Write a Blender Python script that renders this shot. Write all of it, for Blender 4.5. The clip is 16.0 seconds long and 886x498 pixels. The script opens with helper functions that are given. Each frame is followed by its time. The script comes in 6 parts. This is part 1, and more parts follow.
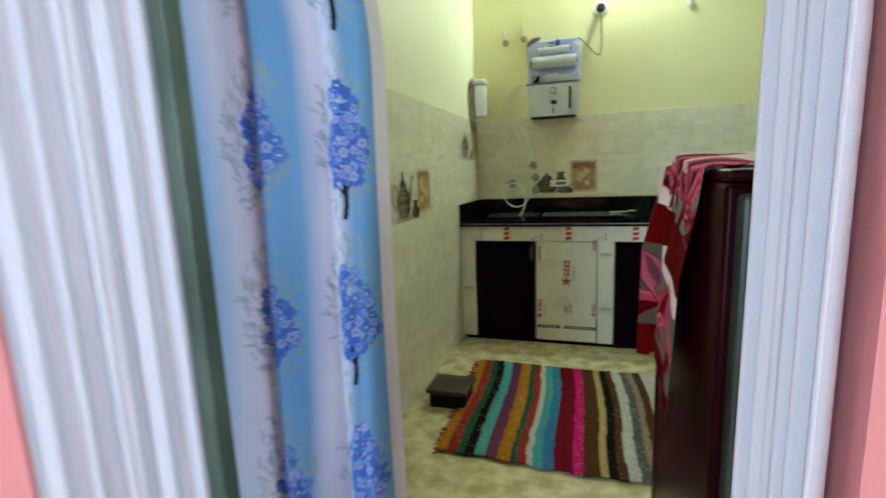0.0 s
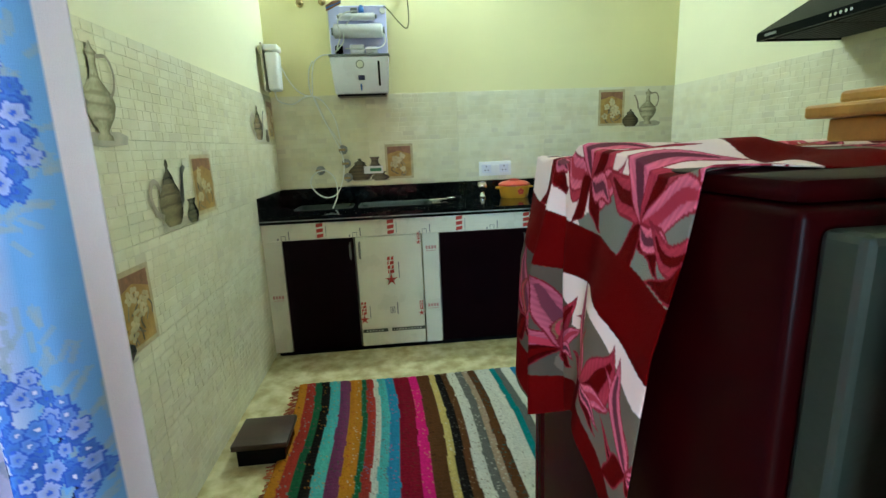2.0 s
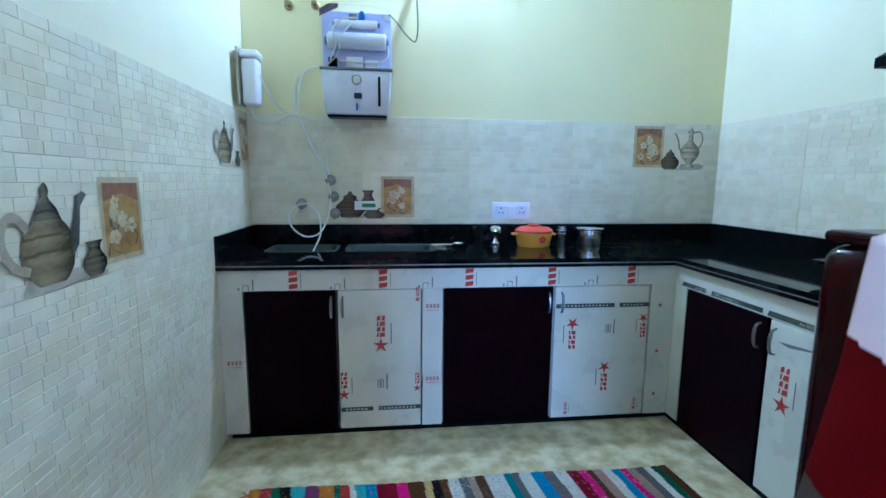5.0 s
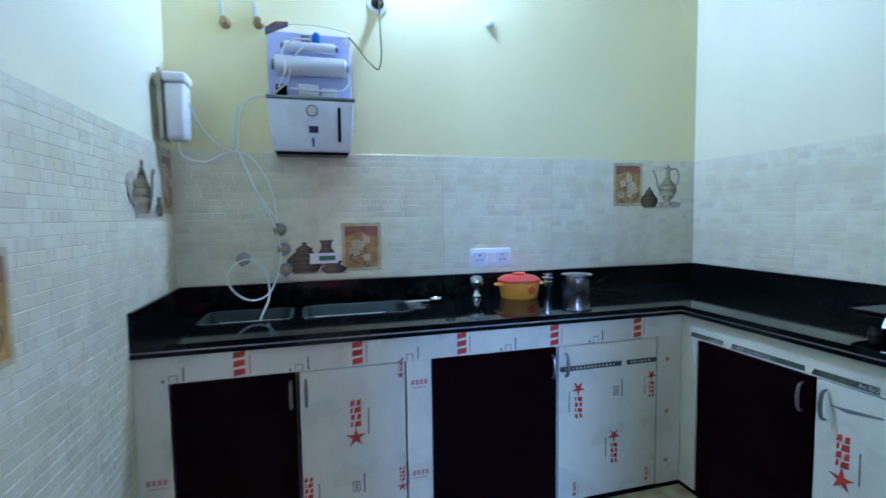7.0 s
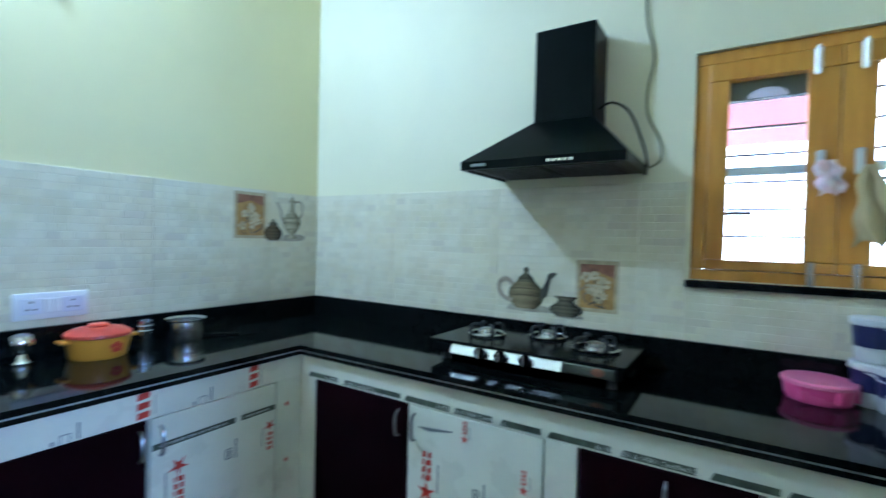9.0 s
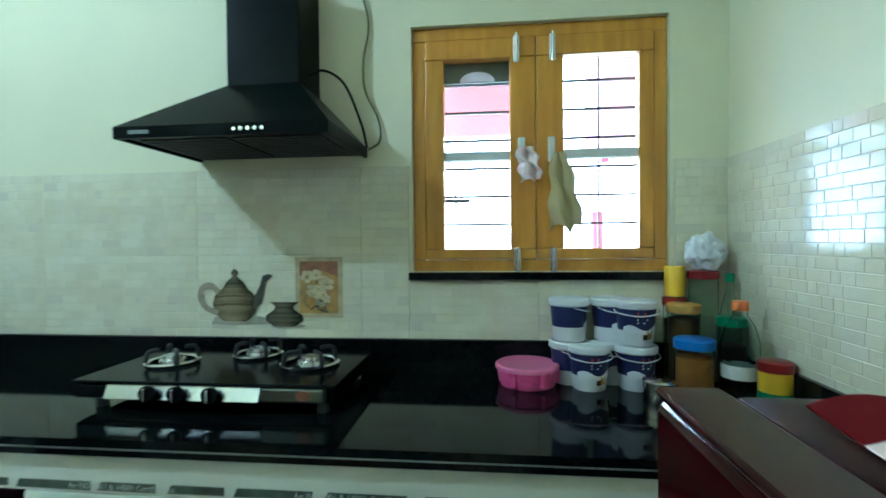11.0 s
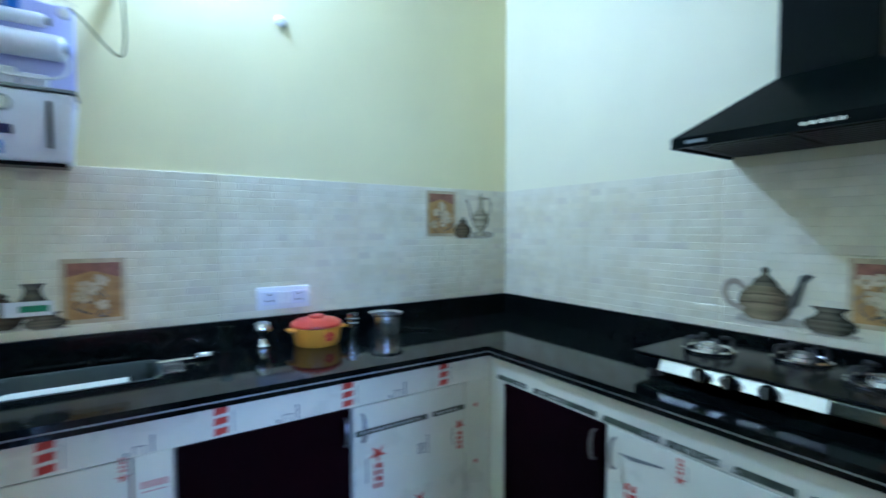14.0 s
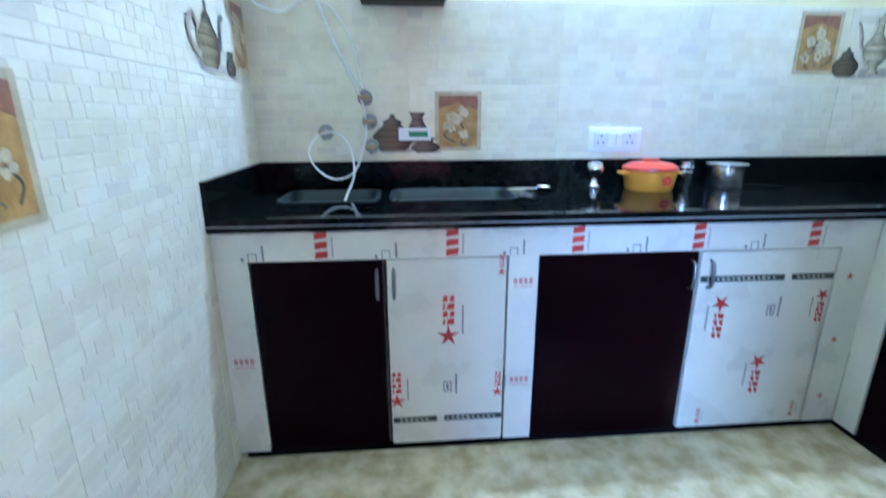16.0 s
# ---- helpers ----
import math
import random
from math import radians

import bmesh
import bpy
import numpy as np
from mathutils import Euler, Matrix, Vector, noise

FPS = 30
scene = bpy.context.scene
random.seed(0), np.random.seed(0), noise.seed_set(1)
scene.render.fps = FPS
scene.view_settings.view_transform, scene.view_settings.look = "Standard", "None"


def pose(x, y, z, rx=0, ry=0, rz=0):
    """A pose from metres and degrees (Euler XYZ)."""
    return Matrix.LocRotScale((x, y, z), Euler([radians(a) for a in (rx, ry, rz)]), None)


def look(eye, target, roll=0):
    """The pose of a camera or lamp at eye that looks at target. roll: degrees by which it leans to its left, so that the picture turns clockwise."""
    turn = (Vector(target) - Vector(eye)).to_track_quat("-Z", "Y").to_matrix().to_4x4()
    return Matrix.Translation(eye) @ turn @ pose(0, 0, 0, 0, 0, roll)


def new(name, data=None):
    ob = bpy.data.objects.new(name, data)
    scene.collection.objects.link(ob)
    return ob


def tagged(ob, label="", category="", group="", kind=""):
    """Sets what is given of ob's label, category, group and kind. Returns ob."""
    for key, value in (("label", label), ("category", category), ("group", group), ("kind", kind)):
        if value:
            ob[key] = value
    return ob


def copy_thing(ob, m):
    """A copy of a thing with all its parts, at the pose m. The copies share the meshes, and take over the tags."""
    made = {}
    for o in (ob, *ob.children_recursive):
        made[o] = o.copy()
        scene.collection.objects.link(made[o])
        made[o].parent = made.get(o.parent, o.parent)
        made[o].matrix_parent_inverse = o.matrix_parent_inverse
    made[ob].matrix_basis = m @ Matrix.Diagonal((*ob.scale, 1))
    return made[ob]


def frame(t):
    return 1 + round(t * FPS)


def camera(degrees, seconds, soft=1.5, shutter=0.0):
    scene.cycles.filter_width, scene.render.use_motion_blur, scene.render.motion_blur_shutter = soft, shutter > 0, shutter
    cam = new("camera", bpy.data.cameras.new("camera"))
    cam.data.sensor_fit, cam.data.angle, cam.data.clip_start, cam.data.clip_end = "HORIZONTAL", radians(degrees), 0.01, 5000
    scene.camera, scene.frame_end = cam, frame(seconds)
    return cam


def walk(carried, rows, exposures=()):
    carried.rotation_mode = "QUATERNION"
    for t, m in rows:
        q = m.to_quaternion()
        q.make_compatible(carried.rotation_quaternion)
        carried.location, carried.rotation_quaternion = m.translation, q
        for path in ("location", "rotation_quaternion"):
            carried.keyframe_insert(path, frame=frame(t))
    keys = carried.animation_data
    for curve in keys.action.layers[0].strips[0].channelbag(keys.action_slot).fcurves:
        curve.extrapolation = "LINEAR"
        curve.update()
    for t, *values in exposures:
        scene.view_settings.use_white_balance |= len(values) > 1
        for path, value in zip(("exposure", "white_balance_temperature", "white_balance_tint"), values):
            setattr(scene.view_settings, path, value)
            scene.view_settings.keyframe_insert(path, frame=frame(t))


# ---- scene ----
cam = camera(87.3, 16.0, shutter=0.5)
PATH = [
    (0, (0.887, -3.662, 1.178), (0.274, -1.786, 0.854), -2.3),
    (0.5, (0.871, -3.502, 1.199), (0.562, -1.566, 0.808), -2.5),
    (1, (0.847, -3.339, 1.202), (0.770, -1.387, 0.777), -4.0),
    (1.5, (0.820, -3.265, 1.197), (0.929, -1.313, 0.772), -3.0),
    (2, (0.792, -3.262, 1.197), (0.972, -1.319, 0.769), -2.3),
    (2.5, (0.760, -3.183, 1.193), (0.903, -1.226, 0.808), -0.5),
    (3, (0.743, -3.024, 1.181), (0.827, -1.052, 0.856), 0.3),
    (3.5, (0.723, -2.885, 1.185), (0.863, -0.913, 0.883), 0.4),
    (5.8, (0.786, -2.562, 1.241), (1.02, -0.593, 0.975), 0.5),
    (6, (0.754, -2.512, 1.272), (0.992, -0.543, 1.019), 0.5),
    (6.5, (0.662, -2.407, 1.272), (1.005, -0.445, 1.087), -0.1),
    (7, (0.601, -2.282, 1.255), (1.13, -0.358, 1.115), -0.8),
    (7.5, (0.648, -2.199, 1.258), (1.398, -0.348, 1.153), -0.6),
    (8, (0.71, -2.187, 1.285), (1.751, -0.481, 1.219), 0.0),
    (8.5, (0.804, -2.155, 1.319), (2.182, -0.708, 1.241), 1.0),
    (9, (0.804, -2.176, 1.32), (2.49, -1.102, 1.276), 1.4),
    (9.5, (0.806, -2.209, 1.318), (2.668, -1.48, 1.317), 0.8),
    (9.8, (0.883, -2.25, 1.326), (2.788, -1.646, 1.262), -0.6),
    (10, (0.945, -2.274, 1.296), (2.869, -1.734, 1.223), -1.5),
    (10.2, (0.995, -2.304, 1.302), (2.934, -1.819, 1.233), -1.4),
    (12.3, (1.353, -2.255, 1.284), (3.35, -2.372, 1.296), -0.5),
    (12.5, (1.346, -2.273, 1.311), (3.341, -2.131, 1.298), 0.1),
    (13, (1.237, -2.226, 1.294), (3.108, -1.52, 1.299), 1.8),
    (13.5, (1.056, -2.191, 1.32), (2.612, -0.938, 1.246), 1.2),
    (14, (0.927, -2.085, 1.33), (2.044, -0.429, 1.25), -0.0),
    (14.5, (0.673, -2.027, 1.369), (1.463, -0.192, 1.282), -0.4),
    (15, (0.602, -1.949, 1.328), (0.952, 0.02, 1.267), -0.1),
    (15.5, (0.484, -1.932, 1.247), (0.687, 0.033, 0.94), 0.9),
    (16, (0.597, -1.964, 1.136), (0.75, -0.048, 0.585), -0.2),
]
walk(cam, [(t, look(eye, target, roll)) for t, eye, target, roll in PATH],
     [(0, 0.05, 7300, -9), (0.5, 0.2, 7000, -9), (1.0, 0.35, 6750, -9), (1.5, 0.35, 6650, -9), (2.0, 0.4, 6450, -7), (2.4, 0.42, 5700, 0), (2.9, 0.42, 4750, 11), (3.5, 0.42, 4500, 15), (6, 0.35, 4450, 17), (7, 0.2, 4480, 20), (8.5, 0.3, 4550, 16), (10, 0.25, 4780, 1), (12.5, 0.1, 5000, -7), (14, 0.3, 4550, 16), (15, 0.3, 4430, 19), (15.5, 0.3, 4400, 20), (16, 1.15, 4480, 22)])

# ---- world, sun, lamps ----
W, SY, T, CZ, H = 2.78, -3.06, 1.558, 0.845, 3.05   # room width, south wall, tile top, counter top, ceiling
world = bpy.data.worlds.new("sky")
scene.world = world
world.use_nodes = True
wn = world.node_tree
sky = wn.nodes.new("ShaderNodeTexSky")
sky.sky_type, sky.sun_disc, sky.sun_elevation, sky.sun_rotation = "NISHITA", False, radians(48), radians(-99)
wn.links.new(sky.outputs[0], wn.nodes["Background"].inputs[0])
wn.nodes["Background"].inputs[1].default_value = 0.15


def lamp(name, kind, m, energy, color, **opts):
    d = bpy.data.lights.new(name, kind)
    d.energy, d.color = energy, color
    for k, v in opts.items():
        if k == "size":
            d.size = v
        if k == "size_y":
            d.shape, d.size_y = "RECTANGLE", v
        if k == "radius":
            d.shadow_soft_size = v
        if k == "angle":
            d.angle = v
    ob = new(name, d)
    ob.matrix_world = m
    return ob


lamp("sun", "SUN", look((-7, -4, 11), (2.8, -2.5, 0)), 5.0, (1, 0.95, 0.86), angle=radians(0.6))
lamp("wall_bulb_light", "POINT", pose(1.12, -0.115, 2.80), 66, (0.70, 0.84, 1.0), radius=0.05)
# Added fill for the unseen hall, east side; brightens the doorway curtains.
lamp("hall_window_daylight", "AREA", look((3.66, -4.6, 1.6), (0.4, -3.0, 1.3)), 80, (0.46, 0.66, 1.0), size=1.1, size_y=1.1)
# Second added fill, from the hall's unseen south end.
lamp("hall_door_daylight", "AREA", look((-0.5, -6.46, 1.45), (0.8, -3.0, 1.1)), 108, (0.46, 0.66, 1.0), size=0.9, size_y=1.6)


# ---- materials ----
def mat(name, col, rough=0.5, metal=0.0, var=0.12, scale=6.0, grain=90.0, bump=0.06, coat=0.0, col2=None, island=0.0, obrand=0.0, stretch=(1, 1, 1), detail=5.0, spec=0.5, sharp=0.18):
    m = bpy.data.materials.new(name)
    m.use_nodes = True
    n, l = m.node_tree.nodes, m.node_tree.links
    b = n["Principled BSDF"]
    b.inputs["Roughness"].default_value, b.inputs["Metallic"].default_value = rough, metal
    b.inputs["Coat Weight"].default_value, b.inputs["Specular IOR Level"].default_value = coat, spec
    tc = n.new("ShaderNodeTexCoord")
    mp = n.new("ShaderNodeMapping")
    mp.inputs["Scale"].default_value = stretch
    l.new(tc.outputs["Object"], mp.inputs["Vector"])
    big, fine = n.new("ShaderNodeTexNoise"), n.new("ShaderNodeTexNoise")
    for t, s in ((big, scale), (fine, grain)):
        t.inputs["Scale"].default_value, t.inputs["Detail"].default_value = s, detail
        l.new(mp.outputs[0], t.inputs["Vector"])
    c2 = col2 or tuple(c * (1 - 1.6 * var) for c in col)
    ramp = n.new("ShaderNodeValToRGB")
    ramp.color_ramp.elements[0].position, ramp.color_ramp.elements[1].position = 0.5 - sharp, 0.5 + sharp
    ramp.color_ramp.elements[0].color, ramp.color_ramp.elements[1].color = (*c2, 1), (*col, 1)
    l.new(big.outputs["Fac"], ramp.inputs[0])
    hsv = n.new("ShaderNodeHueSaturation")
    l.new(ramp.outputs[0], hsv.inputs["Color"])
    add = n.new("ShaderNodeMath")
    add.operation = "MULTIPLY_ADD"
    add.inputs[1].default_value, add.inputs[2].default_value = var, 1 - var / 2
    l.new(fine.outputs["Fac"], add.inputs[0])
    last = add
    for amount, node, out in ((island, "ShaderNodeNewGeometry", "Random Per Island"), (obrand, "ShaderNodeObjectInfo", "Random")):
        if amount:
            g, mul = n.new(node), n.new("ShaderNodeMath")
            mul.operation = "MULTIPLY_ADD"
            mul.inputs[1].default_value = amount
            l.new(g.outputs[out], mul.inputs[0])
            sub = n.new("ShaderNodeMath")
            sub.operation = "SUBTRACT"
            sub.inputs[1].default_value = amount / 2
            l.new(last.outputs[0], sub.inputs[0])
            l.new(sub.outputs[0], mul.inputs[2])
            last = mul
    l.new(last.outputs[0], hsv.inputs["Value"])
    l.new(hsv.outputs[0], b.inputs["Base Color"])
    rr = n.new("ShaderNodeMath")
    rr.operation = "MULTIPLY_ADD"
    rr.inputs[1].default_value, rr.inputs[2].default_value = 0.3 * rough, 0.85 * rough
    l.new(big.outputs["Fac"], rr.inputs[0])
    l.new(rr.outputs[0], b.inputs["Roughness"])
    if bump:
        bp = n.new("ShaderNodeBump")
        bp.inputs["Strength"].default_value, bp.inputs["Distance"].default_value = bump, 0.01
        l.new(fine.outputs["Fac"], bp.inputs["Height"])
        l.new(bp.outputs[0], b.inputs["Normal"])
    return m


def printed(name, rough=0.8, bump=0.25, grain=700.0, through_light=0.0):
    """Cloth whose dye follows the mesh's colour attribute 'dye'."""
    m = mat(name, (0.8, 0.8, 0.8), rough, bump=bump, grain=grain, var=0.1)
    n, l = m.node_tree.nodes, m.node_tree.links
    a = n.new("ShaderNodeAttribute")
    a.attribute_name = "dye"
    hsv = next(x for x in n if x.bl_idname == "ShaderNodeHueSaturation")
    l.new(a.outputs["Color"], hsv.inputs["Color"])
    n["Principled BSDF"].inputs["Specular IOR Level"].default_value = 0.03
    return m


def glass_mat(name, col=(1, 1, 1), rough=0.02, ior=1.45):
    m = bpy.data.materials.new(name)
    m.use_nodes = True
    b = m.node_tree.nodes["Principled BSDF"]
    b.inputs["Base Color"].default_value = (*col, 1)
    b.inputs["Roughness"].default_value, b.inputs["Transmission Weight"].default_value, b.inputs["IOR"].default_value = rough, 1.0, ior
    return m


def glow(name, col, strength):
    m = bpy.data.materials.new(name)
    m.use_nodes = True
    b = m.node_tree.nodes["Principled BSDF"]
    b.inputs["Base Color"].default_value = (*col, 1)
    b.inputs["Emission Color"].default_value, b.inputs["Emission Strength"].default_value = (*col, 1), strength
    return m


M = dict(
    paint=mat("cream_wall_paint", (0.81, 0.76, 0.42), 0.6, var=0.05, scale=1.5, grain=220, bump=0.05),
    # Same cream paint, whitened to carry the bulb's direct light on three walls.
    pale_paint=mat("bulb_lit_wall_paint", (0.82, 0.795, 0.555), 0.6, var=0.05, scale=1.5, grain=220, bump=0.05),
    pink=mat("pink_wall_paint", (0.78, 0.30, 0.30), 0.6, var=0.08, scale=2, grain=200, bump=0.06),
    ceil=mat("white_ceiling_paint", (0.82, 0.81, 0.74), 0.7, var=0.05, scale=2, grain=200),
    floor=mat("mottled_marble_floor", (0.68, 0.61, 0.36), 0.2, var=0.3, scale=12, grain=30, bump=0.01, col2=(0.44, 0.36, 0.18), detail=6, sharp=0.13),
    tile=mat("stone_mosaic_tile", (0.78, 0.755, 0.585), 0.10, var=0.08, scale=9, grain=160, bump=0.03, col2=(0.71, 0.665, 0.46), island=0.10, obrand=0.05),
    grout=mat("tile_body", (0.745, 0.715, 0.56), 0.35, var=0.1),
    granite=mat("black_granite", (0.005, 0.006, 0.0055), 0.06, var=0.5, scale=30, grain=420, bump=0.0, col2=(0.003, 0.0045, 0.004), spec=0.17),
    rim=mat("polished_pale_groove", (0.45, 0.47, 0.44), 0.3),
    film=mat("white_filmed_laminate", (0.83, 0.85, 0.73), 0.28, var=0.06, scale=5, grain=60, bump=0.05, obrand=0.05),
    carcass=mat("white_cabinet_board", (0.82, 0.83, 0.70), 0.4, var=0.08, scale=4, bump=0.04),
    maroon=mat("dark_maroon_laminate", (0.0065, 0.0012, 0.003), 0.3, var=0.3, scale=5, grain=200, bump=0.03, spec=0.04),
    red=mat("red_print", (0.55, 0.05, 0.03), 0.5), grey=mat("grey_print", (0.22, 0.25, 0.25), 0.5),
    tape=mat("dark_green_tape", (0.10, 0.13, 0.09), 0.45, var=0.4, scale=25), pale=mat("pale_print", (0.7, 0.72, 0.66), 0.5),
    palered=mat("faded_red_print", (0.62, 0.32, 0.28), 0.5),
    chrome=mat("chrome", (0.75, 0.75, 0.74), 0.14, 1.0, var=0.05, bump=0.0), steel=mat("brushed_steel", (0.62, 0.63, 0.62), 0.26, 1.0, var=0.1, grain=300, bump=0.02),
    alu=mat("aluminium", (0.88, 0.88, 0.87), 0.2, 1.0, var=0.08, grain=120, bump=0.03),
    black=mat("black_gloss", (0.006, 0.007, 0.007), 0.14, var=0.2, bump=0.0, spec=0.06), hood=mat("black_powder_coat", (0.003, 0.005, 0.0045), 0.3, var=0.2, grain=300, bump=0.03, spec=0.04),
    iron=mat("cast_iron", (0.02, 0.02, 0.02), 0.55, var=0.3, grain=200, bump=0.15),
    wood=mat("honey_varnished_teak", (0.62, 0.31, 0.035), 0.32, var=0.25, scale=5, grain=60, bump=0.05, col2=(0.46, 0.205, 0.018), stretch=(5, 5, 0.6)),
    board=mat("pale_yellow_board", (0.62, 0.36, 0.07), 0.45, var=0.2, scale=5, stretch=(0.7, 6, 6)),
    white=mat("white_plastic", (0.80, 0.81, 0.82), 0.3, var=0.04, bump=0.02), offw=mat("bluish_white_plastic", (0.74, 0.76, 0.86), 0.28, var=0.06, bump=0.01),
    tube=mat("white_tubing", (0.80, 0.82, 0.78), 0.35, var=0.05, bump=0.0), navy=mat("navy_label", (0.014, 0.018, 0.095), 0.35),
    green=mat("mottled_dark_green", (0.09, 0.13, 0.10), 0.4, var=0.25, scale=6, col2=(0.05, 0.08, 0.06)),
    fridge=mat("dark_red_enamel", (0.022, 0.0006, 0.0012), 0.14, var=0.1, grain=300, bump=0.01, spec=0.12), fridgeside=mat("matt_dark_red_enamel", (0.016, 0.0005, 0.001), 0.3, var=0.2, grain=300, bump=0.02, spec=0.05), gasket=mat("grey_rubber", (0.05, 0.05, 0.05), 0.6),
    greygreen=mat("grey_green_metal", (0.036, 0.052, 0.034), 0.4, 0.3, var=0.3, scale=5),
    handle=mat("dull_handle_steel", (0.30, 0.31, 0.30), 0.3, 1.0, var=0.1), dullsteel=mat("dull_steel", (0.16, 0.18, 0.16), 0.36, 1.0, var=0.15, grain=200, bump=0.02),
    sinksteel=mat("dark_sink_steel", (0.07, 0.085, 0.078), 0.6, 1.0, var=0.15, grain=200, bump=0.02),
    rust=mat("rust_print", (0.30, 0.13, 0.07), 0.3, var=0.3, scale=30),
    brown=mat("dark_brown_wood", (0.045, 0.022, 0.014), 0.4, var=0.3, stretch=(1, 6, 6)),
    orange=mat("orange_yellow_plastic", (0.72, 0.33, 0.03), 0.3, var=0.06), darklid=mat("dark_red_plastic", (0.22, 0.012, 0.012), 0.3, var=0.06), lidred=mat("red_plastic", (0.55, 0.065, 0.035), 0.3, var=0.06),
    hotpink=mat("hot_pink_plastic", (0.80, 0.10, 0.32), 0.28, var=0.05), yellow=mat("yellow_plastic", (0.80, 0.52, 0.02), 0.35, var=0.05), blue=mat("blue_plastic", (0.03, 0.16, 0.55), 0.3),
    dgreen=mat("green_plastic", (0.02, 0.20, 0.08), 0.3), capor=mat("orange_cap", (0.85, 0.22, 0.04), 0.35), food=mat("orange_food", (0.60, 0.22, 0.04), 0.8, var=0.4, grain=50, bump=0.3),
    foodb=mat("brown_food", (0.16, 0.08, 0.02), 0.8, var=0.5, grain=40, bump=0.3), glass=glass_mat("clear_glass"), pet=glass_mat("clear_bottle_plastic", (0.90, 0.98, 0.94), 0.06, 1.12),
    bag=mat("thin_plastic_bag", (0.85, 0.87, 0.9), 0.3, bump=0.3, grain=20), beige=mat("beige_cloth", (0.50, 0.42, 0.22), 0.9, grain=500, bump=0.25), pinkcloth=mat("pink_white_cloth", (0.75, 0.50, 0.50), 0.9, var=0.2, scale=30, grain=400, bump=0.25, col2=(0.8, 0.75, 0.72)),
    wire=mat("olive_cable", (0.16, 0.16, 0.05), 0.5), brass=mat("worn_brass", (0.42, 0.32, 0.16), 0.35, 1.0, var=0.2),
    clayd=mat("dark_clay_print", (0.075, 0.075, 0.055), 0.3, var=0.4, scale=18, grain=120, col2=(0.05, 0.05, 0.04)), clay=mat("grey_brown_clay_print", (0.32, 0.26, 0.18), 0.3, var=0.4, scale=14, grain=140, stretch=(1, 1, 2.5), col2=(0.13, 0.115, 0.075)),
    ochre=mat("ochre_print", (0.46, 0.28, 0.075), 0.3, var=0.35, scale=25, grain=140, col2=(0.28, 0.15, 0.035)), sand=mat("sand_print", (0.56, 0.47, 0.28), 0.3, var=0.2, scale=25), petal=mat("cream_petal_print", (0.66, 0.57, 0.36), 0.3, var=0.2, scale=40),
    shadowp=mat("soft_brown_print", (0.48, 0.44, 0.33), 0.3, var=0.2, scale=20), facade=mat("pink_facade", (0.62, 0.15, 0.22), 0.8), outwhite=mat("whitewashed_facade", (0.85, 0.83, 0.84), 0.8), soil=mat("pale_concrete_ground", (0.6, 0.58, 0.55), 0.9),
    clayl=mat("light_clay_print", (0.42, 0.35, 0.25), 0.3, var=0.4, scale=40, grain=160, col2=(0.30, 0.25, 0.17)),
    bulb=glow("lit_bulb", (0.85, 0.93, 1.0), 14.0),
    curtain=printed("blue_tree_curtain"), throw=printed("maroon_leaf_cloth"), rug=printed("rag_rug_weave", 0.95, 0.9, 260.0),
)

def odd_bricks(m):
    """A tenth of the mosaic's bricks are a darker sage beige."""
    n, l = m.node_tree.nodes, m.node_tree.links
    hsv = next(x for x in n if x.bl_idname == "ShaderNodeHueSaturation")
    old = hsv.inputs["Color"].links[0].from_socket
    g, r, mix = n.new("ShaderNodeNewGeometry"), n.new("ShaderNodeValToRGB"), n.new("ShaderNodeMix")
    r.color_ramp.interpolation = "CONSTANT"
    r.color_ramp.elements[0].color, r.color_ramp.elements[1].color = (0, 0, 0, 1), (1, 1, 1, 1)
    r.color_ramp.elements[1].position = 0.90
    mix.data_type = "RGBA"
    l.new(g.outputs["Random Per Island"], r.inputs[0])
    l.new(r.outputs[0], mix.inputs[0])
    l.new(old, mix.inputs[6])
    mix.inputs[7].default_value = (0.66, 0.62, 0.475, 1)
    l.new(mix.outputs[2], hsv.inputs["Color"])


odd_bricks(M["tile"])

# ---- building helpers ----
BASE = {}


def thing(name, loc, label, category, group="", kind=""):
    e = new(name)
    e.location, e.empty_display_size = loc, 0.05
    BASE[e] = Vector(loc)
    return tagged(e, label, category, group, kind)


def finish(bm, smooth):
    bmesh.ops.recalc_face_normals(bm, faces=bm.faces)
    for f in bm.faces:
        f.smooth = smooth
    if smooth:
        for e in bm.edges:
            if len(e.link_faces) == 2 and e.calc_face_angle(0) > 0.7:
                e.smooth = False


def part(name, bm, material, parent, label="", smooth=False):
    """Links a bmesh, in world metres, as one mesh under a thing or a part."""
    base = BASE[parent]
    bmesh.ops.translate(bm, verts=bm.verts, vec=-base)
    finish(bm, smooth)
    me = bpy.data.meshes.new(name)
    bm.to_mesh(me)
    bm.free()
    me.materials.append(material)
    ob = new(name, me)
    ob.parent = parent
    BASE[ob] = base
    return tagged(ob, label)


def structure(name, bm, material, label, smooth=False):
    finish(bm, smooth)
    me = bpy.data.meshes.new(name)
    bm.to_mesh(me)
    bm.free()
    me.materials.append(material)
    ob = new(name, me)
    BASE[ob] = Vector((0, 0, 0))
    return tagged(ob, label, name.split("_")[0], "", "structure")


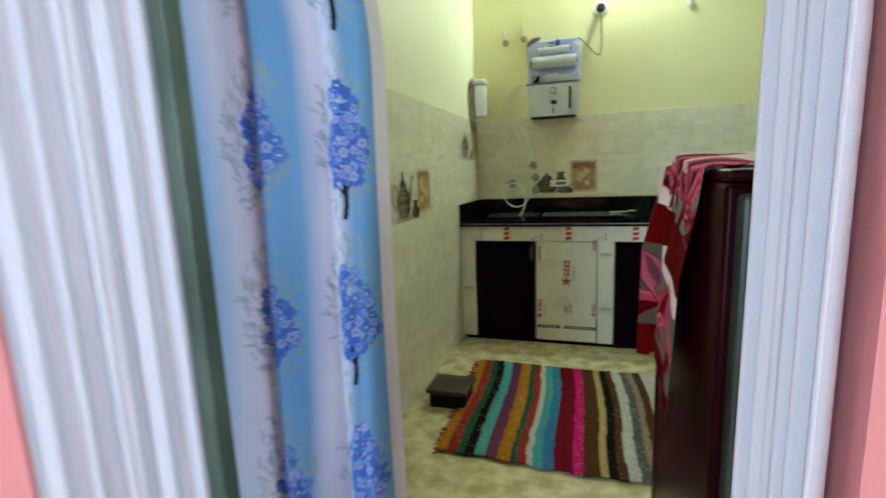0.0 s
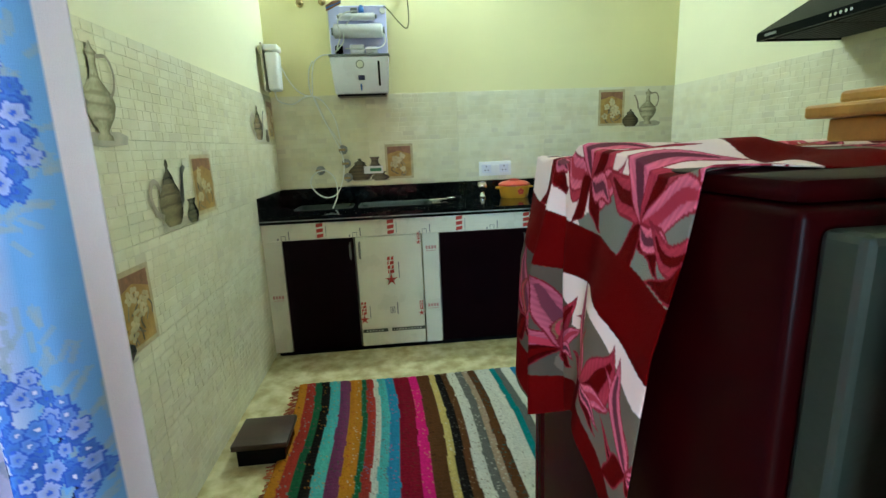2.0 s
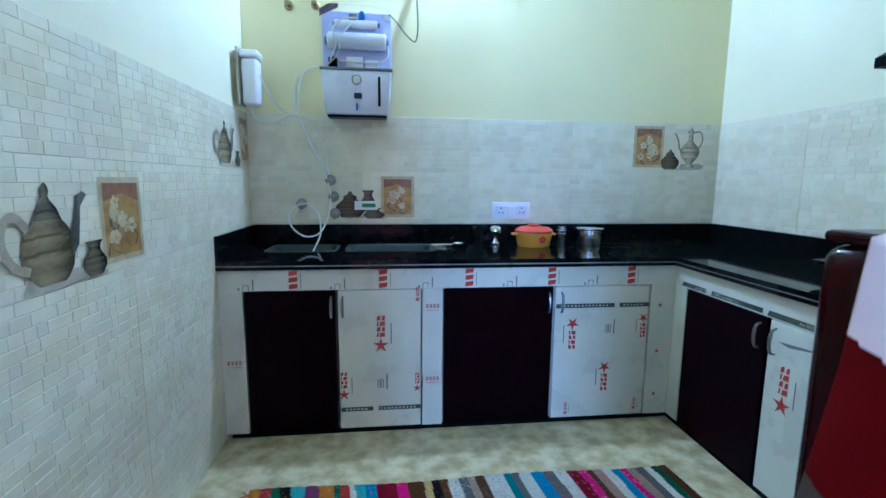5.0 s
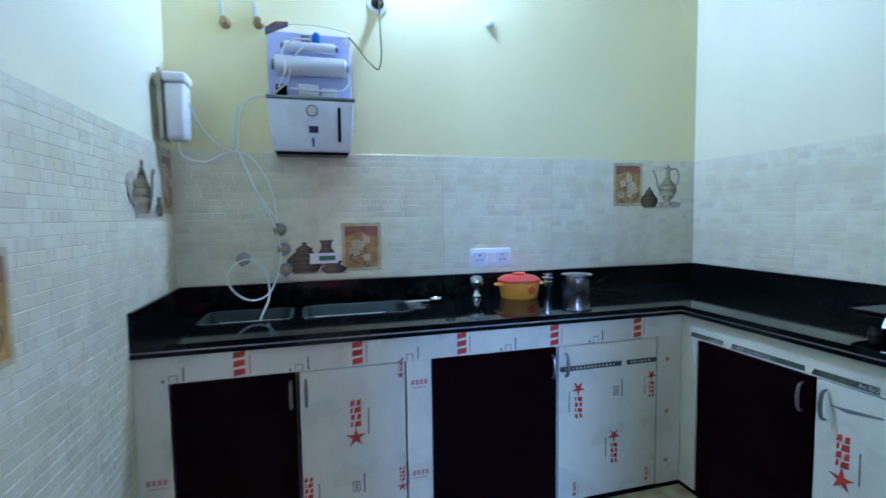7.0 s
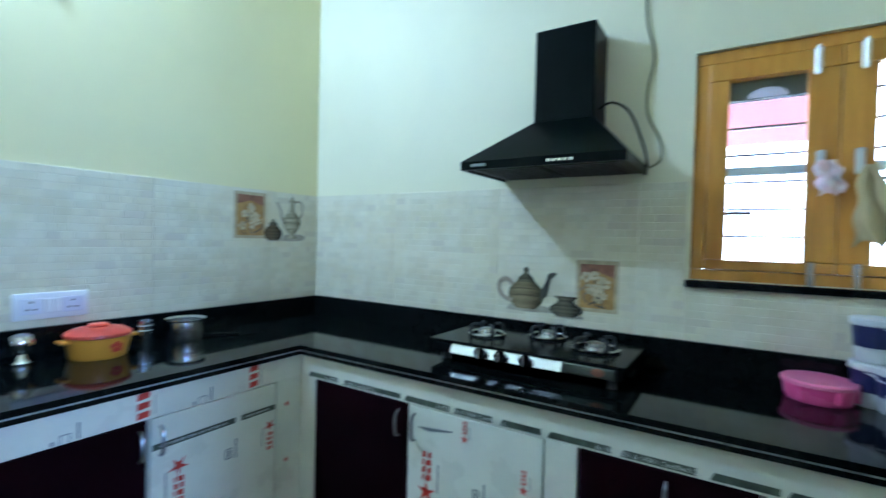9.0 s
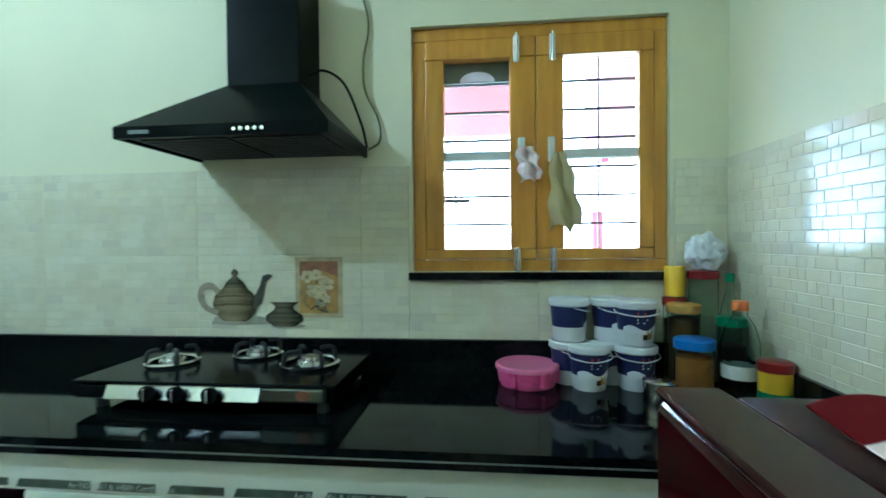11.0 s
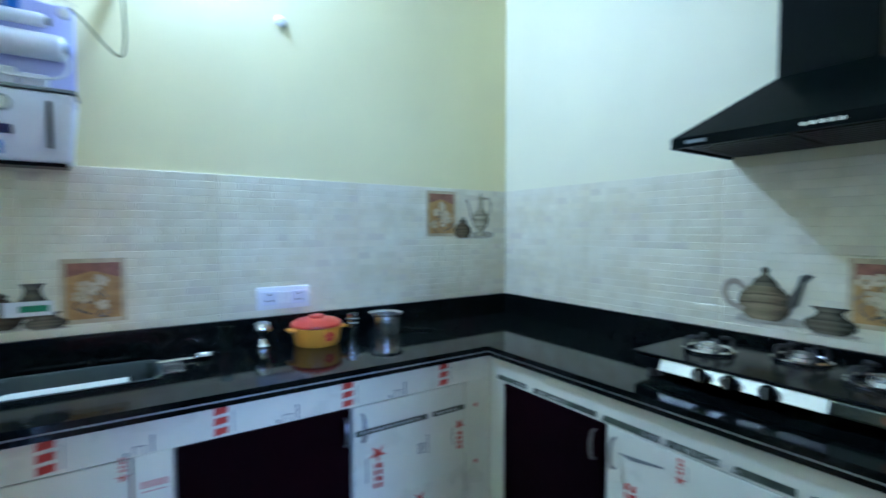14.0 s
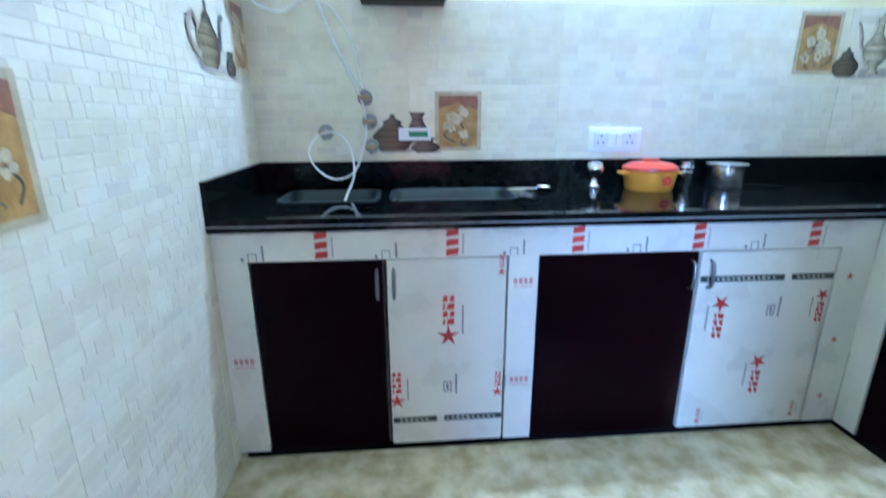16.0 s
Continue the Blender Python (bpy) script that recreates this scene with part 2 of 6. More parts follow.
def box(x0, x1, y0, y1, z0, z1, bevel=0.0, bm=None, seg=2):
    own = bmesh.new()
    bmesh.ops.create_cube(own, size=1.0, matrix=Matrix.Translation(((x0 + x1) / 2, (y0 + y1) / 2, (z0 + z1) / 2)) @ Matrix.Diagonal((abs(x1 - x0), abs(y1 - y0), abs(z1 - z0), 1)))
    if bevel:
        bmesh.ops.bevel(own, geom=own.edges[:], offset=bevel, segments=seg, profile=0.5, affect="EDGES")
    return join(own, bm)


def join(own, bm):
    if bm is None:
        return own
    me = bpy.data.meshes.new("joined")
    own.to_mesh(me)
    own.free()
    bm.from_mesh(me)
    bpy.data.meshes.remove(me)
    return bm


def boxes(*rows):
    bm = bmesh.new()
    for r in rows:
        box(*r, bm=bm)
    return bm


def lathe(profile, at, seg=32, bm=None, axis="z", squash=1.0):
    own = bmesh.new()
    rings = []
    for r, z in profile:
        if r < 1e-5:
            rings.append([own.verts.new((0, 0, z))])
        else:
            rings.append([own.verts.new((r * math.cos(2 * math.pi * k / seg), squash * r * math.sin(2 * math.pi * k / seg), z)) for k in range(seg)])
    for a, b in zip(rings, rings[1:]):
        for k in range(seg):
            f = [a[k % len(a)], a[(k + 1) % len(a)], b[(k + 1) % len(b)], b[k % len(b)]]
            f = list(dict.fromkeys(f))
            if len(f) > 2:
                own.faces.new(f)
    turn = {"z": Matrix(), "y": Matrix.Rotation(radians(90), 4, "X"), "x": Matrix.Rotation(radians(90), 4, "Y")}[axis]
    bmesh.ops.transform(own, matrix=Matrix.Translation(at) @ turn, verts=own.verts)
    return join(own, bm)


def smooth_line(points, steps=8):
    p = [Vector(q) for q in points]
    p = [2 * p[0] - p[1]] + p + [2 * p[-1] - p[-2]]
    out = []
    for a, b, c, d in zip(p, p[1:], p[2:], p[3:]):
        for k in range(steps):
            t = k / steps
            out.append(0.5 * (2 * b + (c - a) * t + (2 * a - 5 * b + 4 * c - d) * t * t + (3 * b - a - 3 * c + d) * t ** 3))
    return out + [p[-2]]


def sweep(points, r, seg=8, bm=None, steps=8):
    own = bmesh.new()
    line = smooth_line(points, steps)
    rings, side = [], None
    for k, q in enumerate(line):
        ahead = (line[min(k + 1, len(line) - 1)] - line[max(k - 1, 0)]).normalized()
        side = ahead.orthogonal().normalized() if side is None else (side - ahead * side.dot(ahead)).normalized()
        up = ahead.cross(side)
        rad = r(k / (len(line) - 1)) if callable(r) else r
        rings.append([own.verts.new(q + rad * (math.cos(a) * side + math.sin(a) * up)) for a in (2 * math.pi * j / seg for j in range(seg))])
    for a, b in zip(rings, rings[1:]):
        for j in range(seg):
            own.faces.new((a[j], a[(j + 1) % seg], b[(j + 1) % seg], b[j]))
    own.faces.new(rings[0][::-1])
    own.faces.new(rings[-1])
    return join(own, bm)


def sheet(name, parent, nu, nv, place, dye, material, label=""):
    """A cloth of nu x nv cells: place(u, v) gives points, dye(u, v) colours, for arrays u, v in 0..1."""
    u, v = np.meshgrid(np.linspace(0, 1, nu + 1), np.linspace(0, 1, nv + 1))
    u, v = u.ravel(), v.ravel()
    pts = np.stack(place(u, v), 1) - np.array(BASE[parent])
    k = np.arange(nu * nv)
    a = (k // nu) * (nu + 1) + k % nu
    faces = np.stack([a, a + 1, a + nu + 2, a + nu + 1], 1)
    me = bpy.data.meshes.new(name)
    me.from_pydata(pts.tolist(), [], faces.tolist())
    att = me.attributes.new("dye", "FLOAT_COLOR", "POINT")
    att.data.foreach_set("color", np.concatenate([dye(u, v), np.ones((len(u), 1))], 1).astype(np.float32).ravel())
    me.materials.append(material)
    for f in me.polygons:
        f.use_smooth = True
    ob = new(name, me)
    ob.parent = parent
    BASE[ob] = BASE[parent]
    sol = ob.modifiers.new("thickness", "SOLIDIFY")
    sol.thickness, sol.offset = 0.0016, 0.0
    return tagged(ob, label)


# ---- the large structure ----
DX0, DX1 = 0.02, 1.105          # doorway
structure("floor", box(-0.2, W + 0.2, SY - 0.15, 0.2, -0.12, 0.0), M["floor"], "mottled beige and olive polished marble floor")
structure("floor_hall", box(-2.2, 3.6, -6.4, SY - 0.15, -0.12, 0.0), M["floor"], "mottled beige marble floor of the hall")
structure("wall_west", box(-0.2, 0, SY - 0.0, 0.0, 0, H), M["pale_paint"], "cream painted plaster wall, bulb light in its colour, tiled below")
structure("wall_north", box(-0.2, W + 0.2, 0, 0.2, 0, H), M["paint"], "pale yellow painted plaster wall, tiled below")
WY0, WY1, WZ0, WZ1 = -2.875, -2.02, 1.19, 2.035
structure("wall_east", boxes((W, W + 0.2, SY, WY0, 0, H), (W, W + 0.2, WY1, 0, 0, H), (W, W + 0.2, WY0, WY1, 0, WZ0), (W, W + 0.2, WY0, WY1, WZ1, H)), M["pale_paint"], "cream painted plaster wall, bulb light in its colour, window opening")
structure("wall_south", boxes((-0.2, DX0 - 0.04, SY - 0.075, SY, 0, H), (DX1 + 0.04, W + 0.2, SY - 0.075, SY, 0, H), (DX0 - 0.04, DX1 + 0.04, SY - 0.075, SY, 2.1, H)), M["pale_paint"], "cream painted wall with doorway, bulb light in colour, tiled below")
structure("wall_hall", boxes((-2.2, DX0 - 0.04, SY - 0.15, SY - 0.076, 0, H), (DX1 + 0.04, 3.6, SY - 0.15, SY - 0.076, 0, H), (DX0 - 0.04, DX1 + 0.04, SY - 0.15, SY - 0.076, 2.1, H)), M["pink"], "salmon pink painted wall round the kitchen doorway")
structure("wall_hall_west", box(-2.4, -2.2, -6.4, SY - 0.15, 0, H), M["pink"], "salmon pink painted hall wall")
# Unseen wall; its opening is there only for the east fill lamp.
structure("wall_hall_east", boxes((3.6, 3.8, -6.4, -5.2, 0, H), (3.6, 3.8, -4.0, SY - 0.15, 0, H), (3.6, 3.8, -5.2, -4.0, 0, 1.0), (3.6, 3.8, -5.2, -4.0, 2.2, H)), M["pink"], "salmon pink painted hall wall")
# Unseen wall, opened only to let the south fill lamp through.
structure("wall_hall_south", boxes((-2.4, -1.0, -6.6, -6.4, 0, H), (0.0, 3.8, -6.6, -6.4, 0, H), (-1.0, 0.0, -6.6, -6.4, 0, 0.6), (-1.0, 0.0, -6.6, -6.4, 2.3, H)), M["pink"], "salmon pink painted hall wall")
structure("ceiling", box(-0.2, W + 0.2, SY - 0.076, 0.2, H, H + 0.15), M["ceil"], "white painted ceiling")
structure("ceiling_hall", box(-2.4, 3.8, -6.6, SY - 0.077, H, H + 0.15), M["ceil"], "white painted hall ceiling")
door = structure("door_1", boxes((DX0 - 0.04, DX0, SY - 0.16, SY + 0.01, 0, 2.06), (DX1, DX1 + 0.04, SY - 0.16, SY + 0.01, 0, 2.06), (DX0 - 0.04, DX1 + 0.04, SY - 0.16, SY + 0.01, 2.06, 2.1)), M["pink"], "salmon pink painted wooden door frame, no leaf")
# Narrow dark green upright between the white and the blue curtain.
part("door_stop", box(0.205, 0.238, SY + 0.012, SY + 0.05, 0, 2.06, 0.003), M["green"], door, "narrow dark green upright strip")
structure("ground", box(W + 0.2, 60, -40, 40, -0.5, -0.3), M["soil"], "pale concrete ground outside the window")

# ---- counter ----
CY, CX = -0.588, 2.165         # counter's front edges
SX0, SX1, SXM0, SXM1, SYF, SYB = 0.15, 1.0, 0.49, 0.55, -0.32, -0.06


def counter_top():
    t = thing("granite_worktop", (1.4, -0.3, CZ), "polished black granite worktop, L-shaped, with upstand", "worktop")
    z0 = CZ - 0.02
    xs, ys = (0.002, SX0, SXM0, SXM1, SX1, CX, W - 0.002), (SY + 0.002, CY, SYF, SYB, -0.002)
    cells = {(i, j) for i in range(6) for j in range(4) if (j > 0 or i == 5) and not (j == 2 and i in (1, 3))}
    bm = bmesh.new()
    vert = {}

    def at(i, j, z):
        if (i, j, z) not in vert:
            vert[(i, j, z)] = bm.verts.new((xs[i], ys[j], z))
        return vert[(i, j, z)]

    for i, j in cells:
        quad = ((i, j), (i + 1, j), (i + 1, j + 1), (i, j + 1))
        bm.faces.new([at(a, b, CZ) for a, b in quad])
        bm.faces.new([at(a, b, z0) for a, b in quad[::-1]])
        for k, (di, dj) in enumerate(((0, -1), (1, 0), (0, 1), (-1, 0))):
            if (i + di, j + dj) not in cells:
                p, q = quad[k], quad[(k + 1) % 4]
                bm.faces.new([at(*p, z0), at(*q, z0), at(*q, CZ), at(*p, CZ)])
    part("slab", bm, M["granite"], t)
    part("edge_groove", boxes((0.002, CX + 0.006, CY + 0.004, CY + 0.02, z0 - 0.006, z0 - 0.0005), (CX + 0.004, CX + 0.02, SY + 0.002, CY + 0.004, z0 - 0.006, z0 - 0.0005)), M["rim"], t, "pale line between the two edge layers")
    part("lower_edge", boxes((0.002, CX + 0.002, CY, CY + 0.04, z0 - 0.021, z0 - 0.0065), (CX + 0.0025, CX + 0.04, SY + 0.002, CY + 0.04, z0 - 0.021, z0 - 0.0065)), M["granite"], t)
    s = 0.957
    part("upstand", boxes((0.024, W - 0.024, -0.022, -0.002, CZ + 0.0005, s)), M["granite"], t)
    part("upstand", boxes((0.002, 0.022, CY + 0.002, -0.0025, CZ + 0.0005, s)), M["granite"], t)
    part("upstand", boxes((W - 0.022, W - 0.002, SY + 0.022, -0.0025, CZ + 0.0005, s)), M["granite"], t)
    part("upstand", boxes((CX + 0.02, W - 0.023, SY + 0.002, SY + 0.022, CZ + 0.0005, s)), M["granite"], t)
    return t


counter_top()

BF, RF = -0.568, 2.19           # cabinet faces


def star_mark(cx, cz, s, flip=1):
    """A star and a block of red bars, in the plane (u, v)."""
    out = []
    for k in range(5):
        a = math.pi / 2 + k * 2 * math.pi / 5
        tip = (cx + 0.62 * s * math.cos(a), cz + flip * 0.62 * s * math.sin(a))
        l, r = [(cx + 0.2 * s * math.cos(a + d), cz + flip * 0.2 * s * math.sin(a + d)) for d in (0.63, -0.63)]
        out.append([(cx, cz), l, tip, r])
    for k in range(4):
        z = cz + flip * (0.62 + 0.42 * k) * s
        for a, b in (((-0.30, -0.04), (0.06, 0.30)) if k % 2 else ((-0.30, -0.16), (-0.08, 0.30))):
            out.append([(cx + a * s, z), (cx + b * s, z + flip * 0.04 * s), (cx + b * s, z + flip * 0.37 * s), (cx + (a + 0.05) * s, z + flip * 0.31 * s)])
    return out


def decal(polys, to3):
    bm = bmesh.new()
    for p in polys:
        try:
            bm.faces.new([bm.verts.new(to3(u, v)) for u, v in p])
        except ValueError:
            pass
    return bm


def rect(u, v, w, h):
    return [(u - w / 2, v - h / 2), (u + w / 2, v - h / 2), (u + w / 2, v + h / 2), (u - w / 2, v + h / 2)]


rnd = random.Random(5)


def cabinet(run, a, b, style, handle=None, marks=()):
    """One cabinet bay of the run 'back' or 'side', from a to b along the wall."""
    face = (lambda u, v, d: (u, BF - d, v)) if run == "back" else (lambda u, v, d: (RF - d, -u, v))
    look_ = "dark maroon laminate" if style == "dark" else "printed film-covered white"
    mid = (a + b) / 2
    t = thing("base_cabinet", face(mid, 0, 0), f"base cabinet with {look_} door", "cabinet", "kitchen base cabinets")

    def slab(u0, u1, v0, v1, d0, d1, bev=0.002):
        p, q = face(u0, v0, d0), face(u1, v1, d1)
        return box(min(p[0], q[0]), max(p[0], q[0]), min(p[1], q[1]), max(p[1], q[1]), v0, v1, bev)
    part("body", slab(a + 0.003, b - 0.003, 0.022, 0.80, -0.5, -0.02), M["carcass"], t)
    d = part("door", slab(a + 0.004, b - 0.004, 0.024, 0.702, -0.019, 0.0, 0.003), M["maroon" if style == "dark" else "film"], t)
    if handle is not None:
        hv = 0.625
        pts = [face(handle, hv + 0.05, 0.0), face(handle, hv + 0.04, 0.02), face(handle, hv, 0.027), face(handle, hv - 0.04, 0.02), face(handle, hv - 0.05, 0.0)]
        part("handle", sweep(pts, lambda f: 0.0035 + 0.003 * math.sin(math.pi * f), 8), M["handle"], d, "curved steel pull handle", True)
    up = lambda u, v: face(u, v, 0.0012)
    reds, greys, tapes, pales = [], [], [], []
    for kind, u, v, s in marks:
        if kind == "star":
            reds += star_mark(u, v, s)
            greys.append(rect(u + 0.75 * s, v + 0.9 * s, 0.08 * s, 1.6 * s))
        elif kind == "starf":
            reds += star_mark(u, v, s, -1)
            greys.append(rect(u - 0.75 * s, v - 0.9 * s, 0.08 * s, 1.6 * s))
        elif kind == "isi":
            greys += [rect(u - 0.012, v, 0.004, 0.036), rect(u + 0.012, v, 0.004, 0.036), rect(u, v + 0.018, 0.028, 0.004), rect(u, v - 0.018, 0.028, 0.004), rect(u, v, 0.008, 0.024), rect(u + 0.03, v + 0.01, 0.006, 0.075)]
        elif kind == "bar":
            tapes += [rect((a + u) / 2 + 0.002, v, u - a - 0.014, 0.021), rect((u + b) / 2 + 0.008, v, b - u - 0.026, 0.021)]
            for k in range(int((b - a) / 0.018)):
                w = a + 0.035 + k * 0.018
                if w < b - 0.03 and abs(w - u) > 0.03:
                    pales.append(rect(w, v, 0.012 * rnd.uniform(0.5, 1), 0.008))
        elif kind == "smudge":
            greys.append([(u - 0.05, v), (u, v - 0.008), (u + 0.1, v + 0.01), (u + 0.1, v + 0.016)])
    for polys, name, m in ((reds, "red_print", "red"), (greys, "grey_print", "grey"), (tapes, "dark_band", "tape")):
        if polys:
            part(name, decal(polys, up), M[m], d)["kind"] = "stuff"
    if pales:
        part("band_lettering", decal(pales, lambda u, v: face(u, v, 0.0022)), M["pale"], d)["kind"] = "stuff"
    return t


cabinet("back", 0.112, 0.522, "dark", 0.50)
cabinet("back", 0.526, 0.918, "film", 0.552, [("star", 0.725, 0.435, 0.064), ("isi", 0.722, 0.245, 0), ("bar", 0.69, 0.12, 0), ("star", 0.549, 0.195, 0.05), ("star", 0.896, 0.215, 0.035), ("star", 0.897, 0.655, 0.026)])
cabinet("back", 1.02, 1.562, "dark", 1.535)
cabinet("back", 1.566, 2.06, "film", 1.60, [("starf", 1.662, 0.515, 0.058), ("starf", 1.84, 0.285, 0.056), ("isi", 1.848, 0.485, 0), ("bar", 1.88, 0.605, 0), ("starf", 2.03, 0.535, 0.045), ("star", 1.645, 0.05, 0.024), ("star", 2.01, 0.06, 0.024)])
cabinet("side", 0.66, 1.15, "dark", 1.115)
cabinet("side", 1.155, 1.685, "film", 1.19, [("star", 1.245, 0.40, 0.066), ("star", 1.40, 0.63, 0.028), ("smudge", 1.25, 0.63, 0), ("star", 1.62, 0.52, 0.03), ("isi", 1.45, 0.45, 0)])
cabinet("side", 1.79, 2.245, "dark", 2.03)
cabinet("side", 2.25, 2.64, "film", None, [("star", 2.42, 0.42, 0.045), ("isi", 2.55, 0.35, 0)])
cabinet("side", 2.645, 3.02, "film", None, [])


def rails():
    t = thing("cabinet_face_frame", (1.0, BF, 0.75), "white filmed face frame with printed marks under the worktop", "cabinet frame")
    f = M["film"]
    part("top_rail", box(0.004, RF, BF, BF + 0.018, 0.706, 0.803, 0.001), f, t)
    part("stile", box(0.004, 0.109, BF, BF + 0.018, 0.022, 0.7055, 0.001), f, t)
    part("stile", box(0.921, 1.017, BF, BF + 0.018, 0.022, 0.7055, 0.001), f, t)
    part("stile", box(2.063, RF, BF, BF + 0.018, 0.022, 0.7055, 0.001), f, t)
    part("side_top_rail", box(RF, RF + 0.018, SY + 0.004, BF - 0.001, 0.706, 0.803, 0.001), M["carcass"], t, "bare white board rail with a green printed band")
    part("side_stile", box(RF, RF + 0.018, -0.657, BF - 0.001, 0.022, 0.7055, 0.001), M["carcass"], t)
    part("side_stile", box(RF, RF + 0.018, -1.787, -1.688, 0.022, 0.7055, 0.001), M["carcass"], t)
    part("plinth", boxes((0.03, RF + 0.02, BF + 0.004, BF + 0.02, 0, 0.021), (RF + 0.004, RF + 0.02, SY + 0.004, BF + 0.003, 0, 0.021)), M["black"], t, "thin black plinth strip at the floor")
    up = lambda u, v: (u, BF - 0.0012, v)
    reds, greys, faded = [], [], []
    for k in range(6):
        u = 0.332 + 0.405 * k
        if u < 2.1:
            for j in range(3):
                reds.append([(u - 0.019, 0.712 + 0.031 * j), (u + 0.019, 0.717 + 0.031 * j), (u + 0.021, 0.738 + 0.031 * j), (u - 0.017, 0.734 + 0.031 * j)])
            greys.append(rect(u + 0.035, 0.75, 0.003, 0.065))
        w = 0.125 + 0.405 * k
        if w < 2.1:
            greys += [rect(w - 0.012, 0.720, 0.003, 0.024), rect(w + 0.012, 0.720, 0.003, 0.024), rect(w, 0.733, 0.027, 0.003), rect(w - 0.03, 0.716, 0.008, 0.012), rect(w + 0.032, 0.735, 0.006, 0.048)]
    for u, v in ((0.06, 0.37), (0.97, 0.62), (0.97, 0.26)):
        for j in range(4):
            faded.append(rect(u - 0.026 + 0.017 * j, v, 0.012, 0.02))
        faded.append(rect(u, v - 0.02, 0.06, 0.003))
    for v in (0.6, 0.13, 0.36):
        reds += star_mark(2.115, v, 0.026)[:5]
    part("red_print", decal(reds, up), M["red"], t)["kind"] = "stuff"
    part("grey_print", decal(greys, up), M["grey"], t)["kind"] = "stuff"
    part("faded_print", decal(faded, up), M["palered"], t)["kind"] = "stuff"
    side = lambda u, v: (RF - 0.0012, -u, v)
    bands, u = [], 0.62
    while u < 2.62:
        w = rnd.uniform(0.14, 0.3)
        bands.append([(u, 0.712), (u + w, 0.712 + rnd.uniform(-0.002, 0.002)), (u + w, 0.733), (u + 0.01, 0.733)])
        u += w + rnd.uniform(0.012, 0.04)
    for b in bands:
        band = part("printed_band", decal([b], side), M["tape"], t, "torn dark green printed band")
    for u in (0.72, 1.28, 1.84, 2.40):
        cu = bpy.data.curves.new("lettering", "FONT")
        cu.body, cu.size, cu.extrude = "An ISO 9001 & 14001 Certified Co.", 0.019, 0.0
        tmp = new("tmp", cu)
        bpy.context.view_layer.update()
        me = bpy.data.meshes.new_from_object(tmp)
        me.transform(Matrix.Translation((RF - 0.0022, -u, 0.716)) @ Matrix.Rotation(radians(-90), 4, "Z") @ Matrix.Rotation(radians(90), 4, "X"))
        me.transform(Matrix.Translation(-BASE[t]))
        bpy.data.objects.remove(tmp)
        me.materials.clear()
        me.materials.append(M["pale"])
        ob = new("band_lettering", me)
        ob.parent = band


rails()


# ---- sink and plumbing ----
def sink():
    t = thing("double_sink", (0.57, -0.22, CZ), "stainless steel double bowl sink set in black granite", "sink")
    for a, b in ((SX0, SXM0), (SXM1, SX1)):
        g, z1 = 0.006, CZ - 0.17
        own = bmesh.new()
        rings = []
        for inset, z in ((-0.012, CZ + 0.003), (0.0, CZ + 0.0045), (0.006, CZ - 0.003), (0.012, z1 + 0.02), (0.035, z1), (0.12, z1 - 0.004)):
            x0, x1, y0, y1 = a + inset, b - inset, SYF + inset, SYB - inset
            r = 0.05
            ring = []
            for cx, cy, a0 in ((x1 - r, y1 - r, 0), (x0 + r, y1 - r, 90), (x0 + r, y0 + r, 180), (x1 - r, y0 + r, 270)):
                for k in range(6):
                    q = radians(a0 + 18 * k)
                    ring.append(own.verts.new((cx + r * math.cos(q), cy + r * math.sin(q), z)))
            rings.append(ring)
        for p, q in zip(rings, rings[1:]):
            for k in range(24):
                own.faces.new((p[k], p[(k + 1) % 24], q[(k + 1) % 24], q[k]))
        own.faces.new(rings[-1])
        bowl = part("bowl", own, M["sinksteel"], t, "", True)
        part("drain", lathe([(0.0, z1 + 0.002), (0.03, z1 + 0.002), (0.038, z1 - 0.003)], ((a + b) / 2, (SYF + SYB) / 2, 0), 20), M["chrome"], bowl, "", True)
    part("drainboard_rim", boxes((SX1 + 0.005, SX1 + 0.075, SYF + 0.05, SYB - 0.02, CZ + 0.0005, CZ + 0.003, 0.001)), M["steel"], t)


sink()


def valve(x, z, up=False):
    t = thing("angle_valve", (x, 0, z), "chrome angle valve on a round flange in the tiles", "tap", "plumbing taps")
    part("flange", lathe([(0, 0.0), (0.030, 0.0), (0.030, 0.004), (0.014, 0.012), (0, 0.012)], (x, -0.009, z), 20, axis="y"), M["handle"], t, "", True)
    part("body", lathe([(0, 0.0), (0.011, 0.0), (0.011, 0.04), (0.014, 0.042), (0.014, 0.06), (0, 0.06)], (x, -0.015, z), 14, axis="y"), M["handle"], t, "", True)
    part("handle", box(x - 0.022, x + 0.022, -0.085, -0.075, z - 0.007, z + 0.007, 0.003), M["brass"], t, "", True)
    part("outlet", lathe([(0, -0.03), (0.009, -0.03), (0.009, 0.0), (0, 0.0)] if not up else [(0, 0), (0.009, 0), (0.009, 0.03), (0, 0.03)], (x, -0.055, z), 12), M["handle"], t, "", True)


for vx, vz, vu in ((0.285, 1.075, False), (0.445, 1.205, True), (0.46, 1.115, False), (0.465, 1.02, False)):
    valve(vx, vz, vu)


def hose(name, pts, label, r=0.0042):
    t = thing(name, pts[0], label, "hose", "purifier hoses")
    part("tubing", sweep(pts, r, 8), M["tube"], t, "", True)


hose("water_hose", [(0.075, -0.16, 1.577), (0.085, -0.13, 1.52), (0.15, -0.05, 1.505), (0.22, -0.02, 1.545), (0.275, -0.018, 1.556), (0.30, -0.02, 1.50), (0.35, -0.025, 1.38), (0.42, -0.035, 1.27), (0.443, -0.056, 1.235)], "thin white water tubing looping along the tiled wall")
